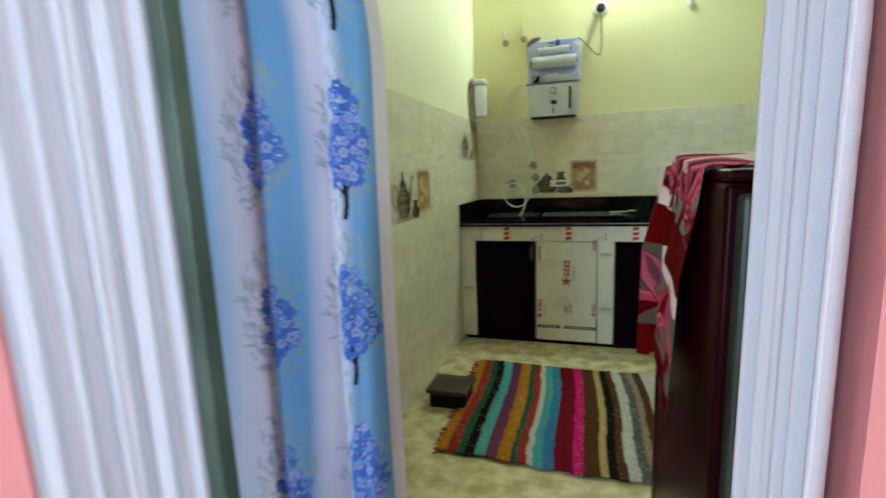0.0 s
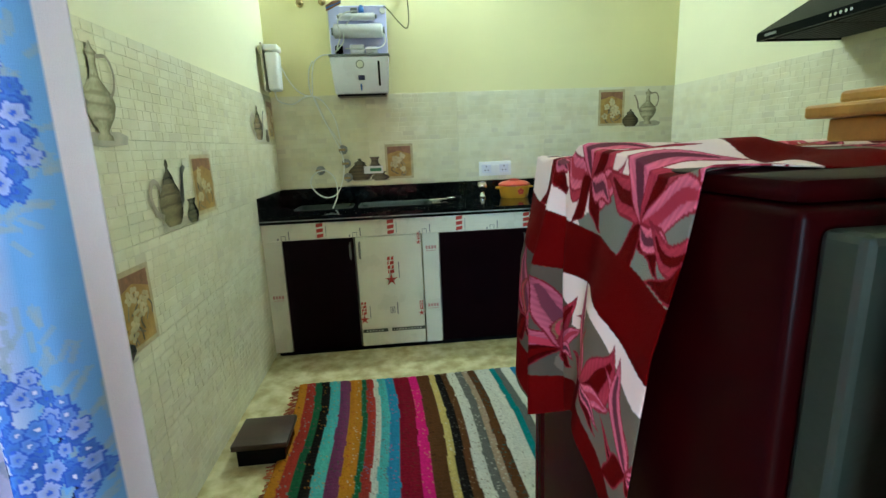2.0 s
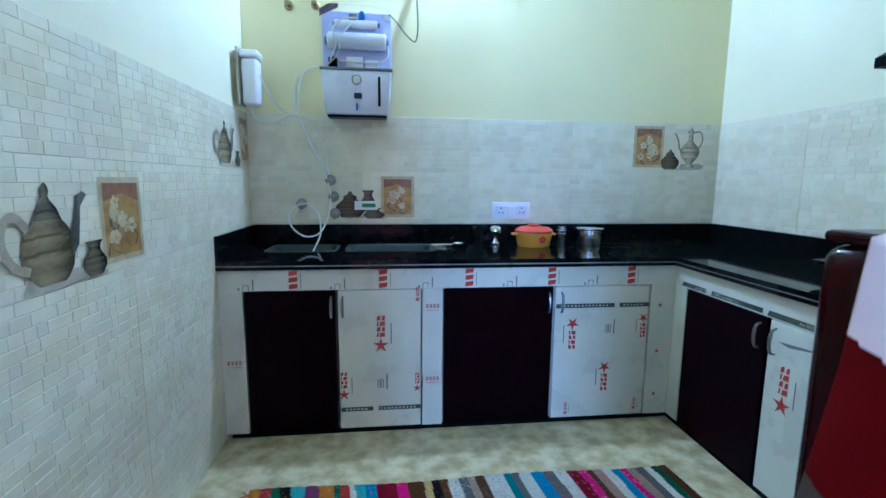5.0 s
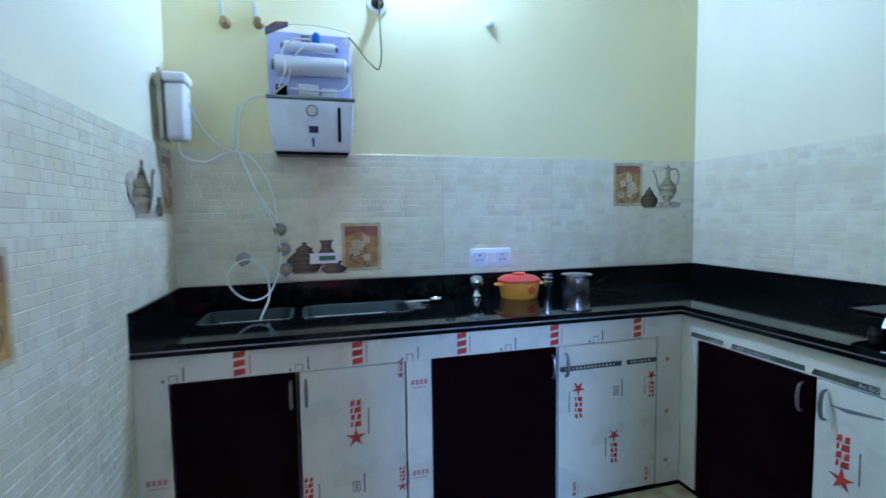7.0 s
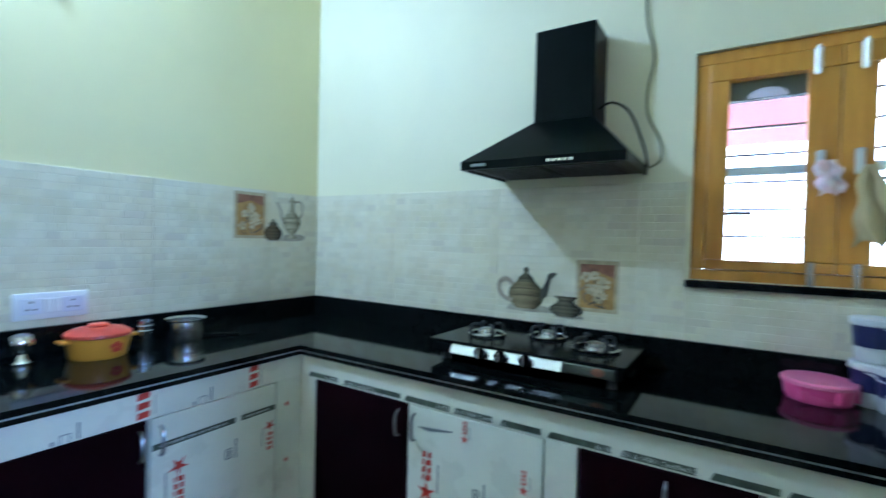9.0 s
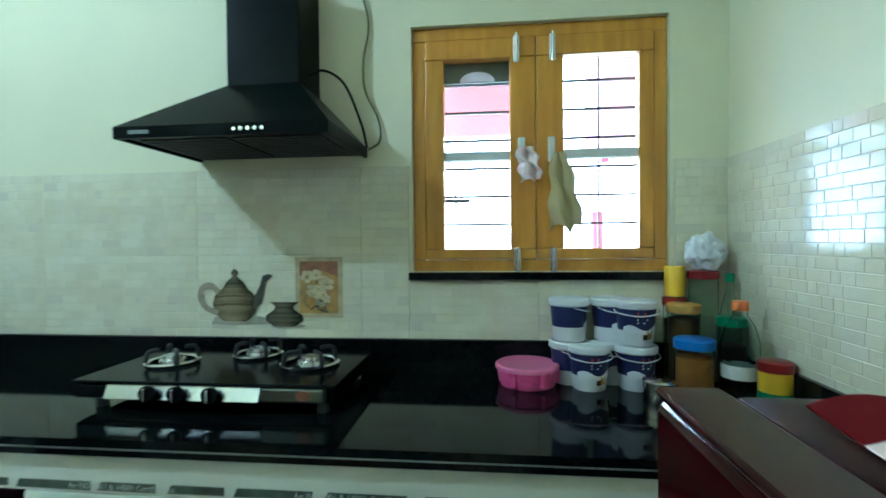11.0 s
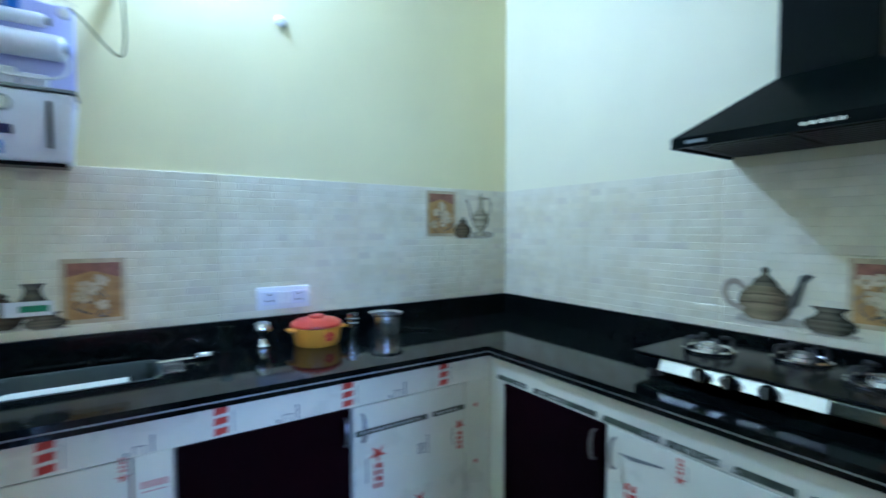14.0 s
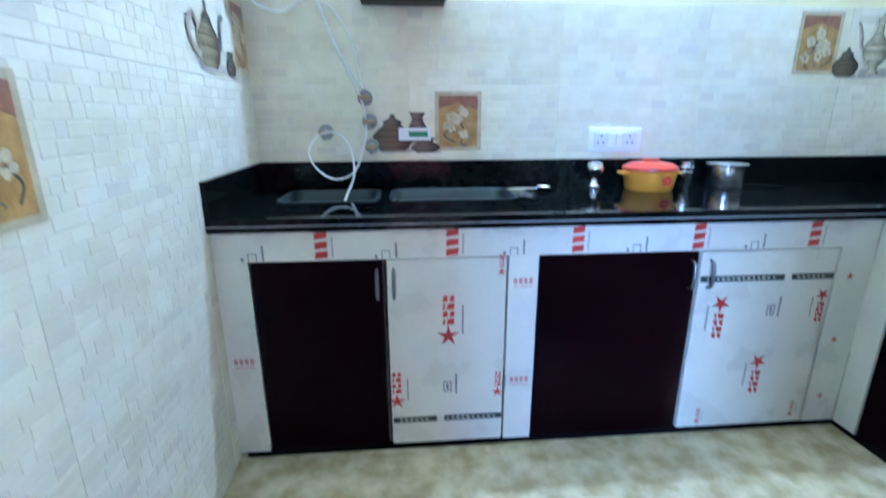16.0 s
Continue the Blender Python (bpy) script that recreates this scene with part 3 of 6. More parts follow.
hose("water_hose", [(0.118, -0.16, 1.74), (0.15, -0.10, 1.65), (0.20, -0.05, 1.58), (0.27, -0.02, 1.556), (0.282, -0.018, 1.62), (0.29, -0.018, 1.70), (0.31, -0.02, 1.765), (0.36, -0.025, 1.80), (0.43, -0.03, 1.805)], "thin white water tubing from filter housing to purifier")
hose("water_hose", [(0.272, -0.018, 1.556), (0.262, -0.018, 1.63), (0.272, -0.018, 1.72), (0.30, -0.02, 1.77)], "short white tubing loop tied at the wall")
hose("water_hose", [(0.28, -0.018, 1.556), (0.34, -0.02, 1.52), (0.41, -0.025, 1.40), (0.44, -0.05, 1.24)], "thin white water tubing down to the valve")
hose("drain_hose", [(0.285, -0.018, 1.55), (0.36, -0.025, 1.36), (0.435, -0.045, 1.19), (0.445, -0.07, 1.06), (0.40, -0.09, 0.93), (0.33, -0.12, 0.90), (0.265, -0.13, 0.935), (0.23, -0.12, 1.0), (0.26, -0.09, 1.06), (0.33, -0.085, 1.075), (0.385, -0.10, 1.02), (0.40, -0.14, 0.92), (0.37, -0.18, 0.84), (0.33, -0.2, 0.74)], "white drain tubing coiled over the sink bowl")


def purifier():
    x0, x1, z0, z1, d = 0.418, 0.790, 1.55, 2.10, 0.13
    zm = 1.775
    t = thing("water_purifier", ((x0 + x1) / 2, 0, z0), "white and lilac wall water purifier with clear top cover", "water purifier")
    lo = box(x0, x1, -d, -0.004, z0, zm, 0.012, seg=3)
    for v in lo.verts:
        k = (zm - v.co.z) / (zm - z0)
        v.co.x += (0.605 - v.co.x) * 0.10 * k
        v.co.y += 0.018 * k if v.co.y < -0.06 else 0
    tank = part("tank", lo, M["offw"], t, "white lower tank", True)
    part("black_base", box(x0 + 0.03, x1 - 0.03, -d + 0.025, -0.006, z0 - 0.012, z0 + 0.001, 0.003), M["black"], t)
    part("seam", box(x0 - 0.002, x1 + 0.002, -d - 0.003, -0.004, zm + 0.001, zm + 0.012, 0.002), M["grey"], t)
    part("back_plate", box(x0 + 0.004, x1 - 0.004, -0.03, -0.004, zm + 0.013, z1 - 0.01, 0.006), M["lilac"], t)
    for z, xa, xb, r in ((2.015, x0 + 0.075, x1 - 0.075, 0.022), (1.932, x0 + 0.035, x1 - 0.03, 0.042)):
        c = part("filter_cartridge", lathe([(0, 0), (r * 0.8, 0.0), (r, 0.008), (r, xb - xa - 0.008), (r * 0.8, xb - xa), (0, xb - xa)], (xa, -0.07, z), 20, axis="x"), M["white"], t, "white cylindrical filter cartridge", True)
        for xe in (xa - 0.012, xb - 0.002):
            part("end_cap", lathe([(0, 0), (r * 0.55, 0.0), (r * 0.55, 0.014), (0, 0.014)], (xe, -0.07, z), 14, axis="x"), M["grey"], c, "", True)
    part("pump", lathe([(0, 0), (0.024, 0), (0.024, 0.05), (0.016, 0.055), (0, 0.055)], (x0 + 0.06, -0.06, zm + 0.02), 18), M["black"], t, "", True)
    part("solenoid", box(x0 + 0.13, x0 + 0.22, -0.09, -0.035, zm + 0.02, zm + 0.075, 0.006), M["white"], t)
    part("blue_fitting", lathe([(0, 0), (0.018, 0), (0.018, 0.03), (0.01, 0.045), (0, 0.045)], (x0 + 0.215, -0.07, 2.035), 14), M["blue"], t, "", True)
    part("solenoid", box(x0 + 0.15, x0 + 0.19, -0.085, -0.04, 2.03, 2.065, 0.004), M["grey"], t)
    part("inner_tubing", sweep([(x0 + 0.03, -0.075, zm + 0.03), (x0 + 0.09, -0.1, 1.86), (x0 + 0.11, -0.1, 1.95), (x0 + 0.16, -0.09, 2.01)], 0.004, 8), M["tube"], t, "", True)
    part("inner_tubing", sweep([(x1 - 0.03, -0.08, 1.93), (x1 - 0.02, -0.09, 1.86), (x1 - 0.08, -0.1, 1.82), (x0 + 0.1, -0.1, 1.825)], 0.004, 8), M["tube"], t, "", True)
    cov = bmesh.new()
    prof = [(zm + 0.013, d), (1.97, d), (2.06, d - 0.012), (z1 - 0.012, d - 0.04), (z1, 0.03)]
    rows = []
    for k in range(13):
        u = k / 12
        arch = 0.02 * (1 - (2 * u - 1) ** 2)
        rows.append([cov.verts.new((x0 + 0.002 + (x1 - x0 - 0.004) * u, -q + 0.012 * abs(2 * u - 1) ** 3, z + (arch if z > 2.0 else 0))) for z, q in prof])
    for a, b in zip(rows, rows[1:]):
        for k in range(len(prof) - 1):
            cov.faces.new((a[k], b[k], b[k + 1], a[k + 1]))
    c = part("clear_cover", cov, M["coverglass"], t, "clear lilac-tinted cover", True)
    part("corner_label", decal([[(x0 + 0.006, 2.03), (x0 + 0.10, 2.075), (x0 + 0.10, 2.095), (x0 + 0.05, 2.092), (x0 + 0.006, 2.065)]], lambda u, v: (u, -d - 0.004, v)), M["rust"], c, "dark red corner label")
    part("label_stripe", decal([[(x0 + 0.006, 2.045), (x0 + 0.10, 2.083), (x0 + 0.10, 2.089), (x0 + 0.006, 2.054)]], lambda u, v: (u, -d - 0.0046, v)), M["blue"], c, "blue stripe on the corner label")
    part("pump", box(x0 + 0.23, x0 + 0.30, -0.095, -0.04, zm + 0.02, zm + 0.06, 0.006), M["white"], t, "", True)
    part("inner_tubing", sweep([(x0 + 0.05, -0.1, zm + 0.05), (x0 + 0.08, -0.115, 1.90), (x0 + 0.07, -0.115, 1.98), (x0 + 0.12, -0.11, 2.03), (x0 + 0.19, -0.1, 2.04)], 0.0045, 8), M["tube"], t, "", True)
    part("badge", lathe([(0, 0), (0.026, 0), (0.026, 0.003), (0, 0.003)], (0.605, -d - 0.002, 1.725), 24, axis="y"), M["grey"], tank, "", True)
    part("badge_face", lathe([(0, 0), (0.02, 0), (0.02, 0.002), (0, 0.002)], (0.605, -d - 0.0055, 1.725), 24, axis="y"), M["pale"], tank, "", True)
    part("level_gauge", box(x1 - 0.075, x1 - 0.062, -d + 0.001, -d + 0.03, 1.595, 1.745, 0.002), M["black"], tank, "dark upright level gauge")
    part("display", box(0.59, 0.63, -d - 0.001, -d + 0.02, 1.632, 1.66, 0.002), M["navy"], tank)
    tap = part("tap", lathe([(0, 0), (0.008, 0.0), (0.008, 0.035), (0, 0.035)], (0.607, -d + 0.008, 1.59), 12, axis="y"), M["chrome"], t, "small dispensing tap", True)
    part("tap_lever", box(0.602, 0.612, -d - 0.035, -d - 0.02, 1.565, 1.605, 0.003), M["blue"], tap)


M["coverglass"] = glass_mat("lilac_cover", (0.90, 0.91, 1.0), 0.0, 1.03)
M["lilac"] = mat("lilac_plastic", (0.58, 0.60, 0.88), 0.3, var=0.06, bump=0.01)
purifier()


def filter_housing():
    t = thing("filter_housing", (0.0, -0.15, 1.575), "white sediment filter housing on a grey bracket", "water filter")
    b = box(0.042, 0.124, -0.20, -0.105, 1.575, 1.80, 0.018, seg=3)
    for v in b.verts:
        k = (1.80 - v.co.z) / 0.225
        v.co.x += (0.083 - v.co.x) * 0.12 * k
    part("bowl", b, M["white"], t, "", True)
    part("head", box(0.038, 0.128, -0.206, -0.10, 1.801, 1.84, 0.012, seg=3), M["white"], t, "", True)
    part("bracket", boxes((0.026, 0.0375, -0.21, -0.10, 1.575, 1.85, 0.002), (0.001, 0.0255, -0.165, -0.145, 1.79, 1.84, 0.002)), M["shadowp"], t, "grey-green mounting bracket")


filter_housing()


def wall_cup(x, z, kind):
    t = thing("pipe_stub", (x, 0, z), "capped pipe stub with worn brass collar in the wall", "pipe cap", "wall pipe stubs")
    part("collar", lathe([(0, 0), (0.024, 0), (0.024, 0.006), (0.014, 0.012), (0.014, 0.05 if kind else 0.014), (0, 0.052 if kind else 0.015)], (x, 0.0, z), 18, axis="y"), M["brass" if kind else "white"], t, "", True)
    if kind:
        part("strap", box(x - 0.022, x - 0.006, -0.012, -0.001, z + 0.02, z + 0.09, 0.003), M["pale"], t)


wall_cup(0.25, 2.115, True)
wall_cup(0.388, 2.125, True)
wall_cup(1.487, 2.23, False)


def plug_holder():
    t = thing("lamp_holder", (0.922, 0, 2.27), "dark batten lamp holder with hanging cable", "socket")
    part("base", lathe([(0, 0), (0.03, 0), (0.03, 0.008), (0.016, 0.014), (0.016, 0.05), (0, 0.05)], (0.922, 0, 2.27), 20, axis="y"), M["brown"], t, "", True)
    part("rose", lathe([(0.031, 0), (0.05, 0.0), (0.05, 0.006), (0.031, 0.006)], (0.922, 0, 2.27), 20, axis="y"), M["white"], t, "", True)
    part("cable", sweep([(0.922, -0.05, 2.265), (0.925, -0.045, 2.15), (0.93, -0.035, 2.02), (0.915, -0.03, 1.955), (0.87, -0.03, 1.985), (0.81, -0.05, 2.05), (0.775, -0.07, 2.075)], 0.0035, 8), M["wire"], t, "thin olive cable", True)
    part("adapter_plug", lathe([(0, 0), (0.016, 0), (0.019, 0.01), (0.016, 0.03), (0, 0.03)], (0.765, -0.085, 2.04), 14, axis="y"), M["white"], t, "", True)


plug_holder()


def switch_board():
    t = thing("switch_plate", (1.48, 0, 1.035), "white modular switch and socket plate on the tiles", "switch")
    x0, x1, z0, z1 = 1.367, 1.596, 0.988, 1.086
    p = part("plate", box(x0, x1, -0.020, -0.008, z0, z1, 0.005), M["white"], t, "", True)
    for a, b in ((x0 + 0.02, x0 + 0.085), (x0 + 0.145, x1 - 0.02)):
        s = part("socket", box(a, b, -0.0225, -0.019, z0 + 0.02, z1 - 0.02, 0.002), M["offw"], p, "white socket outlet")
        c = (a + b) / 2
        for u, v in ((c, 1.052), (c - 0.011, 1.026), (c + 0.011, 1.026)):
            part("socket_hole", lathe([(0, 0), (0.0042, 0), (0.0042, 0.002), (0, 0.002)], (u, -0.0215, v), 10, axis="y"), M["black"], s, "", True)
    for k in range(2):
        a = x0 + 0.090 + 0.027 * k
        part("rocker", box(a, a + 0.024, -0.026, -0.019, z0 + 0.022, z1 - 0.022, 0.003), M["white"], p)


switch_board()


def wall_bulb():
    t = thing("wall_bulb", (1.12, 0, 2.80), "lit white LED bulb in a holder high on the wall", "lamp")
    part("holder", lathe([(0, 0), (0.035, 0), (0.035, 0.01), (0.02, 0.016), (0.02, 0.06), (0, 0.06)], (1.12, 0, 2.80), 20, axis="y"), M["white"], t, "", True)
    part("bulb", lathe([(0.0, 0.19), (0.018, 0.187), (0.03, 0.172), (0.034, 0.155), (0.03, 0.135), (0.018, 0.115), (0.014, 0.10), (0.014, 0.061)], (1.12, 0, 2.80), 20, axis="y"), M["bulb"], t, "glowing bulb", True).visible_shadow = False


wall_bulb()


# ---- printed decor on the tiles ----
def ell(cx, cy, rx, ry, n=28, a0=0, a1=360):
    return [(cx + rx * math.cos(radians(a0 + (a1 - a0) * k / n)), cy + ry * math.sin(radians(a0 + (a1 - a0) * k / n))) for k in range(n + (a1 - a0 < 360))]


def stroke(pts, w):
    line = smooth_line([(x, y, 0) for x, y in pts], 6)
    out = []
    for k, (a, b) in enumerate(zip(line, line[1:])):
        n = Vector((-(b - a).y, (b - a).x, 0)).normalized() * w / 2
        c = line[min(k + 2, len(line) - 1)]
        m = Vector((-(c - b).y, (c - b).x, 0))
        m = m.normalized() * w / 2 if m.length > 1e-9 else n
        out.append([(a + n)[:2], (a - n)[:2], (b - m)[:2], (b + m)[:2]])
    return out


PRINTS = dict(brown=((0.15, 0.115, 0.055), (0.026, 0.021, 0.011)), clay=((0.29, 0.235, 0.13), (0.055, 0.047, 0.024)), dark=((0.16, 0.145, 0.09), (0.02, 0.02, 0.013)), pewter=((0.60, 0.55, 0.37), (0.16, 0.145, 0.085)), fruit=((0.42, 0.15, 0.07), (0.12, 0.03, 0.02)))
TEAPOT = ((0.0, 0.15), (0.04, 0.20), (0.14, 0.27), (0.32, 0.31), (0.48, 0.28), (0.58, 0.21), (0.63, 0.16))
LID = ((0.63, 0.165), (0.66, 0.15), (0.74, 0.12), (0.82, 0.05), (0.86, 0.03), (0.91, 0.05), (0.96, 0.035), (0.99, 0.01))
EWER = ((0.0, 0.16), (0.04, 0.17), (0.08, 0.09), (0.12, 0.12), (0.25, 0.27), (0.38, 0.34), (0.48, 0.30), (0.58, 0.17), (0.64, 0.09), (0.80, 0.07), (0.86, 0.10), (0.90, 0.12), (0.93, 0.05), (1.0, 0.012))
BOWL = ((0.0, 0.24), (0.06, 0.25), (0.12, 0.13), (0.2, 0.18), (0.45, 0.40), (0.62, 0.43), (0.86, 0.38), (1.0, 0.42))
ROUND = ((0.0, 0.28), (0.12, 0.40), (0.38, 0.50), (0.62, 0.47), (0.84, 0.31), (1.0, 0.19))
POT = ((0.0, 0.24), (0.08, 0.34), (0.25, 0.46), (0.45, 0.46), (0.66, 0.27), (0.8, 0.22), (0.92, 0.28), (1.0, 0.36))


def vessel(name, parent, to, d, span, profile, tone, label="", rings=()):
    """A printed vessel: a flat patch of the tile whose ink models a round body."""
    u0, u1, v0, v1 = span
    nu, nv = 16, 40
    lo, hi = profile[0][0], profile[-1][0]
    v = np.linspace(lo, hi, nv + 1)
    half = np.interp(v, [q[0] for q in profile], [q[1] for q in profile])
    x, k = np.meshgrid(np.linspace(-1, 1, nu + 1), np.arange(nv + 1))
    x, k = x.ravel(), k.ravel()
    rr = np.random.RandomState(int(abs(u0) * 977 + v0 * 131) + nv)
    base, dark = (np.array(c) for c in PRINTS[tone])
    # Ink carries printed light and shade: brightest left of centre, dark at edges.
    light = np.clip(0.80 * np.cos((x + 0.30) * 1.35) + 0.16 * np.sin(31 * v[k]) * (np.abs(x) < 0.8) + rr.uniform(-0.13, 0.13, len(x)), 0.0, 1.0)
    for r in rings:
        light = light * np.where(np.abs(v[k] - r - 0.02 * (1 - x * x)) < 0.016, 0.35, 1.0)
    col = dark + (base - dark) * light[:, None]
    pts = [Vector(to(d)(u0 + (u1 - u0) * (0.48 + half[j] * a), v0 + (v1 - v0) * v[j])) - BASE[parent] for a, j in zip(x, k)]
    q = np.arange(nu * nv)
    q = (q // nu) * (nu + 1) + q % nu
    me = bpy.data.meshes.new(name)
    me.from_pydata([tuple(p) for p in pts], [], np.stack([q, q + 1, q + nu + 2, q + nu + 1], 1).tolist())
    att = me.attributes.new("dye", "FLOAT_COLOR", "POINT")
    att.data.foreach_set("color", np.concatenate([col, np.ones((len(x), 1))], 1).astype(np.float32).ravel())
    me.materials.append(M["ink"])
    ob = new(name, me)
    ob.parent = parent
    BASE[ob] = BASE[parent]
    return tagged(ob, label)


def decor(wall, frame_box, items, label):
    """Printed motifs on one decor tile; items: (kind, u0, u1, v0, v1)."""
    e = 0.0101
    to = {"west": lambda d: (lambda u, v: (e + d, u, v)), "north": lambda d: (lambda u, v: (u, -e - d, v)), "east": lambda d: (lambda u, v: (W - e - d, -u, v))}[wall]
    a, b, c, f = frame_box
    t = thing("decor_tile", to(0)((a + b) / 2, c), label, "decor tile", "printed kitchen decor tiles")
    part("sand_border", decal([rect((a + b) / 2, (c + f) / 2, b - a, f - c)], to(0)), M["sand"], t)
    m = 0.016
    p = part("flower_panel", decal([rect((a + b) / 2, (c + f) / 2, b - a - 2 * m, f - c - 2 * m)], to(0.0006)), M["ochre"], t, "ochre panel with cream flowers")
    r2 = random.Random(int(1000 * (a + f)))
    part("panel_shade", decal([[(a + m, f - m - 0.05), (a + 0.5 * (b - a), f - m - 0.028), (b - m, f - m - 0.055), (b - m, f - m), (a + m, f - m)]], to(0.0008)), M["rust"], p, "rust-brown head of the panel")
    for k in range(9):
        cu, cv = a + (b - a) * r2.uniform(0.2, 0.8), c + (f - c) * (0.26 + 0.055 * k + r2.uniform(-0.04, 0.04))
        turn0, size = r2.uniform(0, 6), r2.uniform(0.75, 1.25)
        part("leaf", decal(stroke([(cu, cv), (cu + r2.uniform(-0.03, 0.03), cv - 0.03), (cu + r2.uniform(-0.03, 0.03), max(c + 0.02, cv - 0.06))], 0.006), to(0.0010)), M["clay" if k % 2 else "clayd"], p)
        pet = [ell(cu + size * r2.uniform(0.010, 0.016) * math.cos(q), cv + size * r2.uniform(0.010, 0.016) * math.sin(q), size * r2.uniform(0.008, 0.012), size * r2.uniform(0.006, 0.010), 10) for q in (turn0 + 1.2566 * j for j in range(5))]
        part("flower", decal(pet, to(0.0013 + 0.00005 * k)), M["petal" if k % 3 else "sand"], p)
    for n, (kind, u0, u1, v0, v1) in enumerate(items):
        d, w, h = 0.0022 + 0.0014 * n, u1 - u0, v1 - v0
        span = (u0, u1, v0, v1)
        at = lambda x, y: (u0 + x * w, v0 + y * h)
        part("ground_print", decal([[at(0.15, -0.05), at(0.5, -0.07), at(0.95, -0.04), at(1.0, 0.05), at(0.8, 0.10), at(0.2, 0.08)]], to(0.0017 + 0.0002 * n)), M["shadowp"], t)
        if kind in ("teapot", "darkpot"):
            tone = "clay" if kind == "teapot" else "dark"
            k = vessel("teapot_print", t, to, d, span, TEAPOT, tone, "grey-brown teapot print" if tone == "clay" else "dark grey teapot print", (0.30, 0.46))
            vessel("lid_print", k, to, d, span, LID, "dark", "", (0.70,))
            part("spout_print", decal([[at(0.74, 0.22), at(0.84, 0.34), at(0.88, 0.60), at(0.90, 0.74), at(1.0, 0.86), at(0.94, 0.90), at(0.86, 0.86), at(0.82, 0.66), at(0.74, 0.46)]], to(d + 0.0004)), M["clayd"], k)
            part("handle_print", decal(stroke([at(0.24, 0.16), at(0.08, 0.26), at(0.0, 0.46), at(0.04, 0.64), at(0.15, 0.68), at(0.26, 0.55)], 0.075 * w), to(d + 0.0005)), M["clayl" if tone == "clay" else "clay"], k)
        elif kind == "ewer":
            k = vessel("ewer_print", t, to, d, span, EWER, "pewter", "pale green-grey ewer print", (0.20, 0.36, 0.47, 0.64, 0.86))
            part("handle_print", decal(stroke([at(0.56, 0.86), at(0.78, 0.88), at(0.88, 0.74), at(0.84, 0.56), at(0.74, 0.46)], 0.045 * w), to(d + 0.0004)), M["clay"], k)
            part("spout_print", decal(stroke([at(0.26, 0.36), at(0.12, 0.46), at(0.08, 0.62), at(-0.02, 0.80), at(-0.08, 0.82)], 0.055 * w), to(d + 0.0004)), M["clay"], k)
        elif kind == "jug":
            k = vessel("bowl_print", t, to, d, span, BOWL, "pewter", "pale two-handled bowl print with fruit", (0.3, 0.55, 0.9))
            for sx in (0.06, 0.90):
                o = -0.12 if sx < 0.5 else 0.12
                part("handle_print", decal(stroke([at(sx, 0.45), at(sx + o, 0.6), at(sx + o, 0.85), at(sx, 0.9)], 0.05 * w), to(d + 0.0004)), M["clay"], k)
            for g in range(5):
                fu, fv = 0.22 + 0.13 * g, (1.0, 1.18, 1.28, 1.2, 1.02)[g]
                c0 = at(fu - 0.13, fv - 0.12)
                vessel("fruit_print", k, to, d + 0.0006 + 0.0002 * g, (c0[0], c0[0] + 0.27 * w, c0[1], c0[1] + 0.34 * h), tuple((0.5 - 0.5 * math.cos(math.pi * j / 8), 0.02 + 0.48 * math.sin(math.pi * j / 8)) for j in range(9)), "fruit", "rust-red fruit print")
        else:
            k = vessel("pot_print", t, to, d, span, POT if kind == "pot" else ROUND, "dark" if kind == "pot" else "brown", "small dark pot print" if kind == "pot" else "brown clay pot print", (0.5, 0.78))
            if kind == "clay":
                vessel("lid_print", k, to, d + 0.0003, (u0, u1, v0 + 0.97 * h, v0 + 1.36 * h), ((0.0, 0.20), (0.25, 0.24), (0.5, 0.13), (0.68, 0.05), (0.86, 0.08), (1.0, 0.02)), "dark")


M["ink"] = printed("glazed_tile_print", 0.16, 0.02, 120.0)
M["ink"].node_tree.nodes["Principled BSDF"].inputs["Specular IOR Level"].default_value = 0.4
decor("west", (-1.372, -1.165, 0.972, 1.207), [("teapot", -1.70, -1.425, 0.965, 1.195), ("pot", -1.465, -1.36, 0.955, 1.045)], "glazed tile print of teapot, pot and flowers")
decor("west", (-1.985, -1.785, 0.645, 0.89), [("darkpot", -2.385, -2.02, 0.60, 0.84), ("pot", -2.095, -1.915, 0.63, 0.725)], "glazed tile print of dark teapot and flowers")
decor("west", (-2.30, -2.105, 1.25, 1.50), [("jug", -2.13, -1.95, 1.24, 1.37), ("ewer", -1.985, -1.765, 1.25, 1.505)], "glazed tile print of pewter ewer and flowers")
decor("west", (-0.165, -0.012, 1.29, 1.535), [("teapot", -0.52, -0.235, 1.28, 1.475), ("pot", -0.255, -0.165, 1.27, 1.345)], "glazed tile print of teapot beside the corner")
decor("north", (0.722, 0.912, 0.998, 1.23), [("clay", 0.47, 0.635, 0.998, 1.105), ("pot", 0.605, 0.70, 1.03, 1.15), ("pot", 0.62, 0.75, 0.992, 1.05)], "glazed tile print of clay pots and flowers")
decor("north", (2.222, 2.412, 1.298, 1.541), [("clay", 2.40, 2.52, 1.29, 1.375), ("ewer", 2.49, 2.68, 1.30, 1.54)], "glazed tile print of clay pot and ewer")
decor("east", (1.598, 1.77, 1.03, 1.245), [("teapot", 1.24, 1.515, 1.015, 1.205), ("pot", 1.485, 1.635, 0.998, 1.085)], "glazed tile print of teapot above the stove")


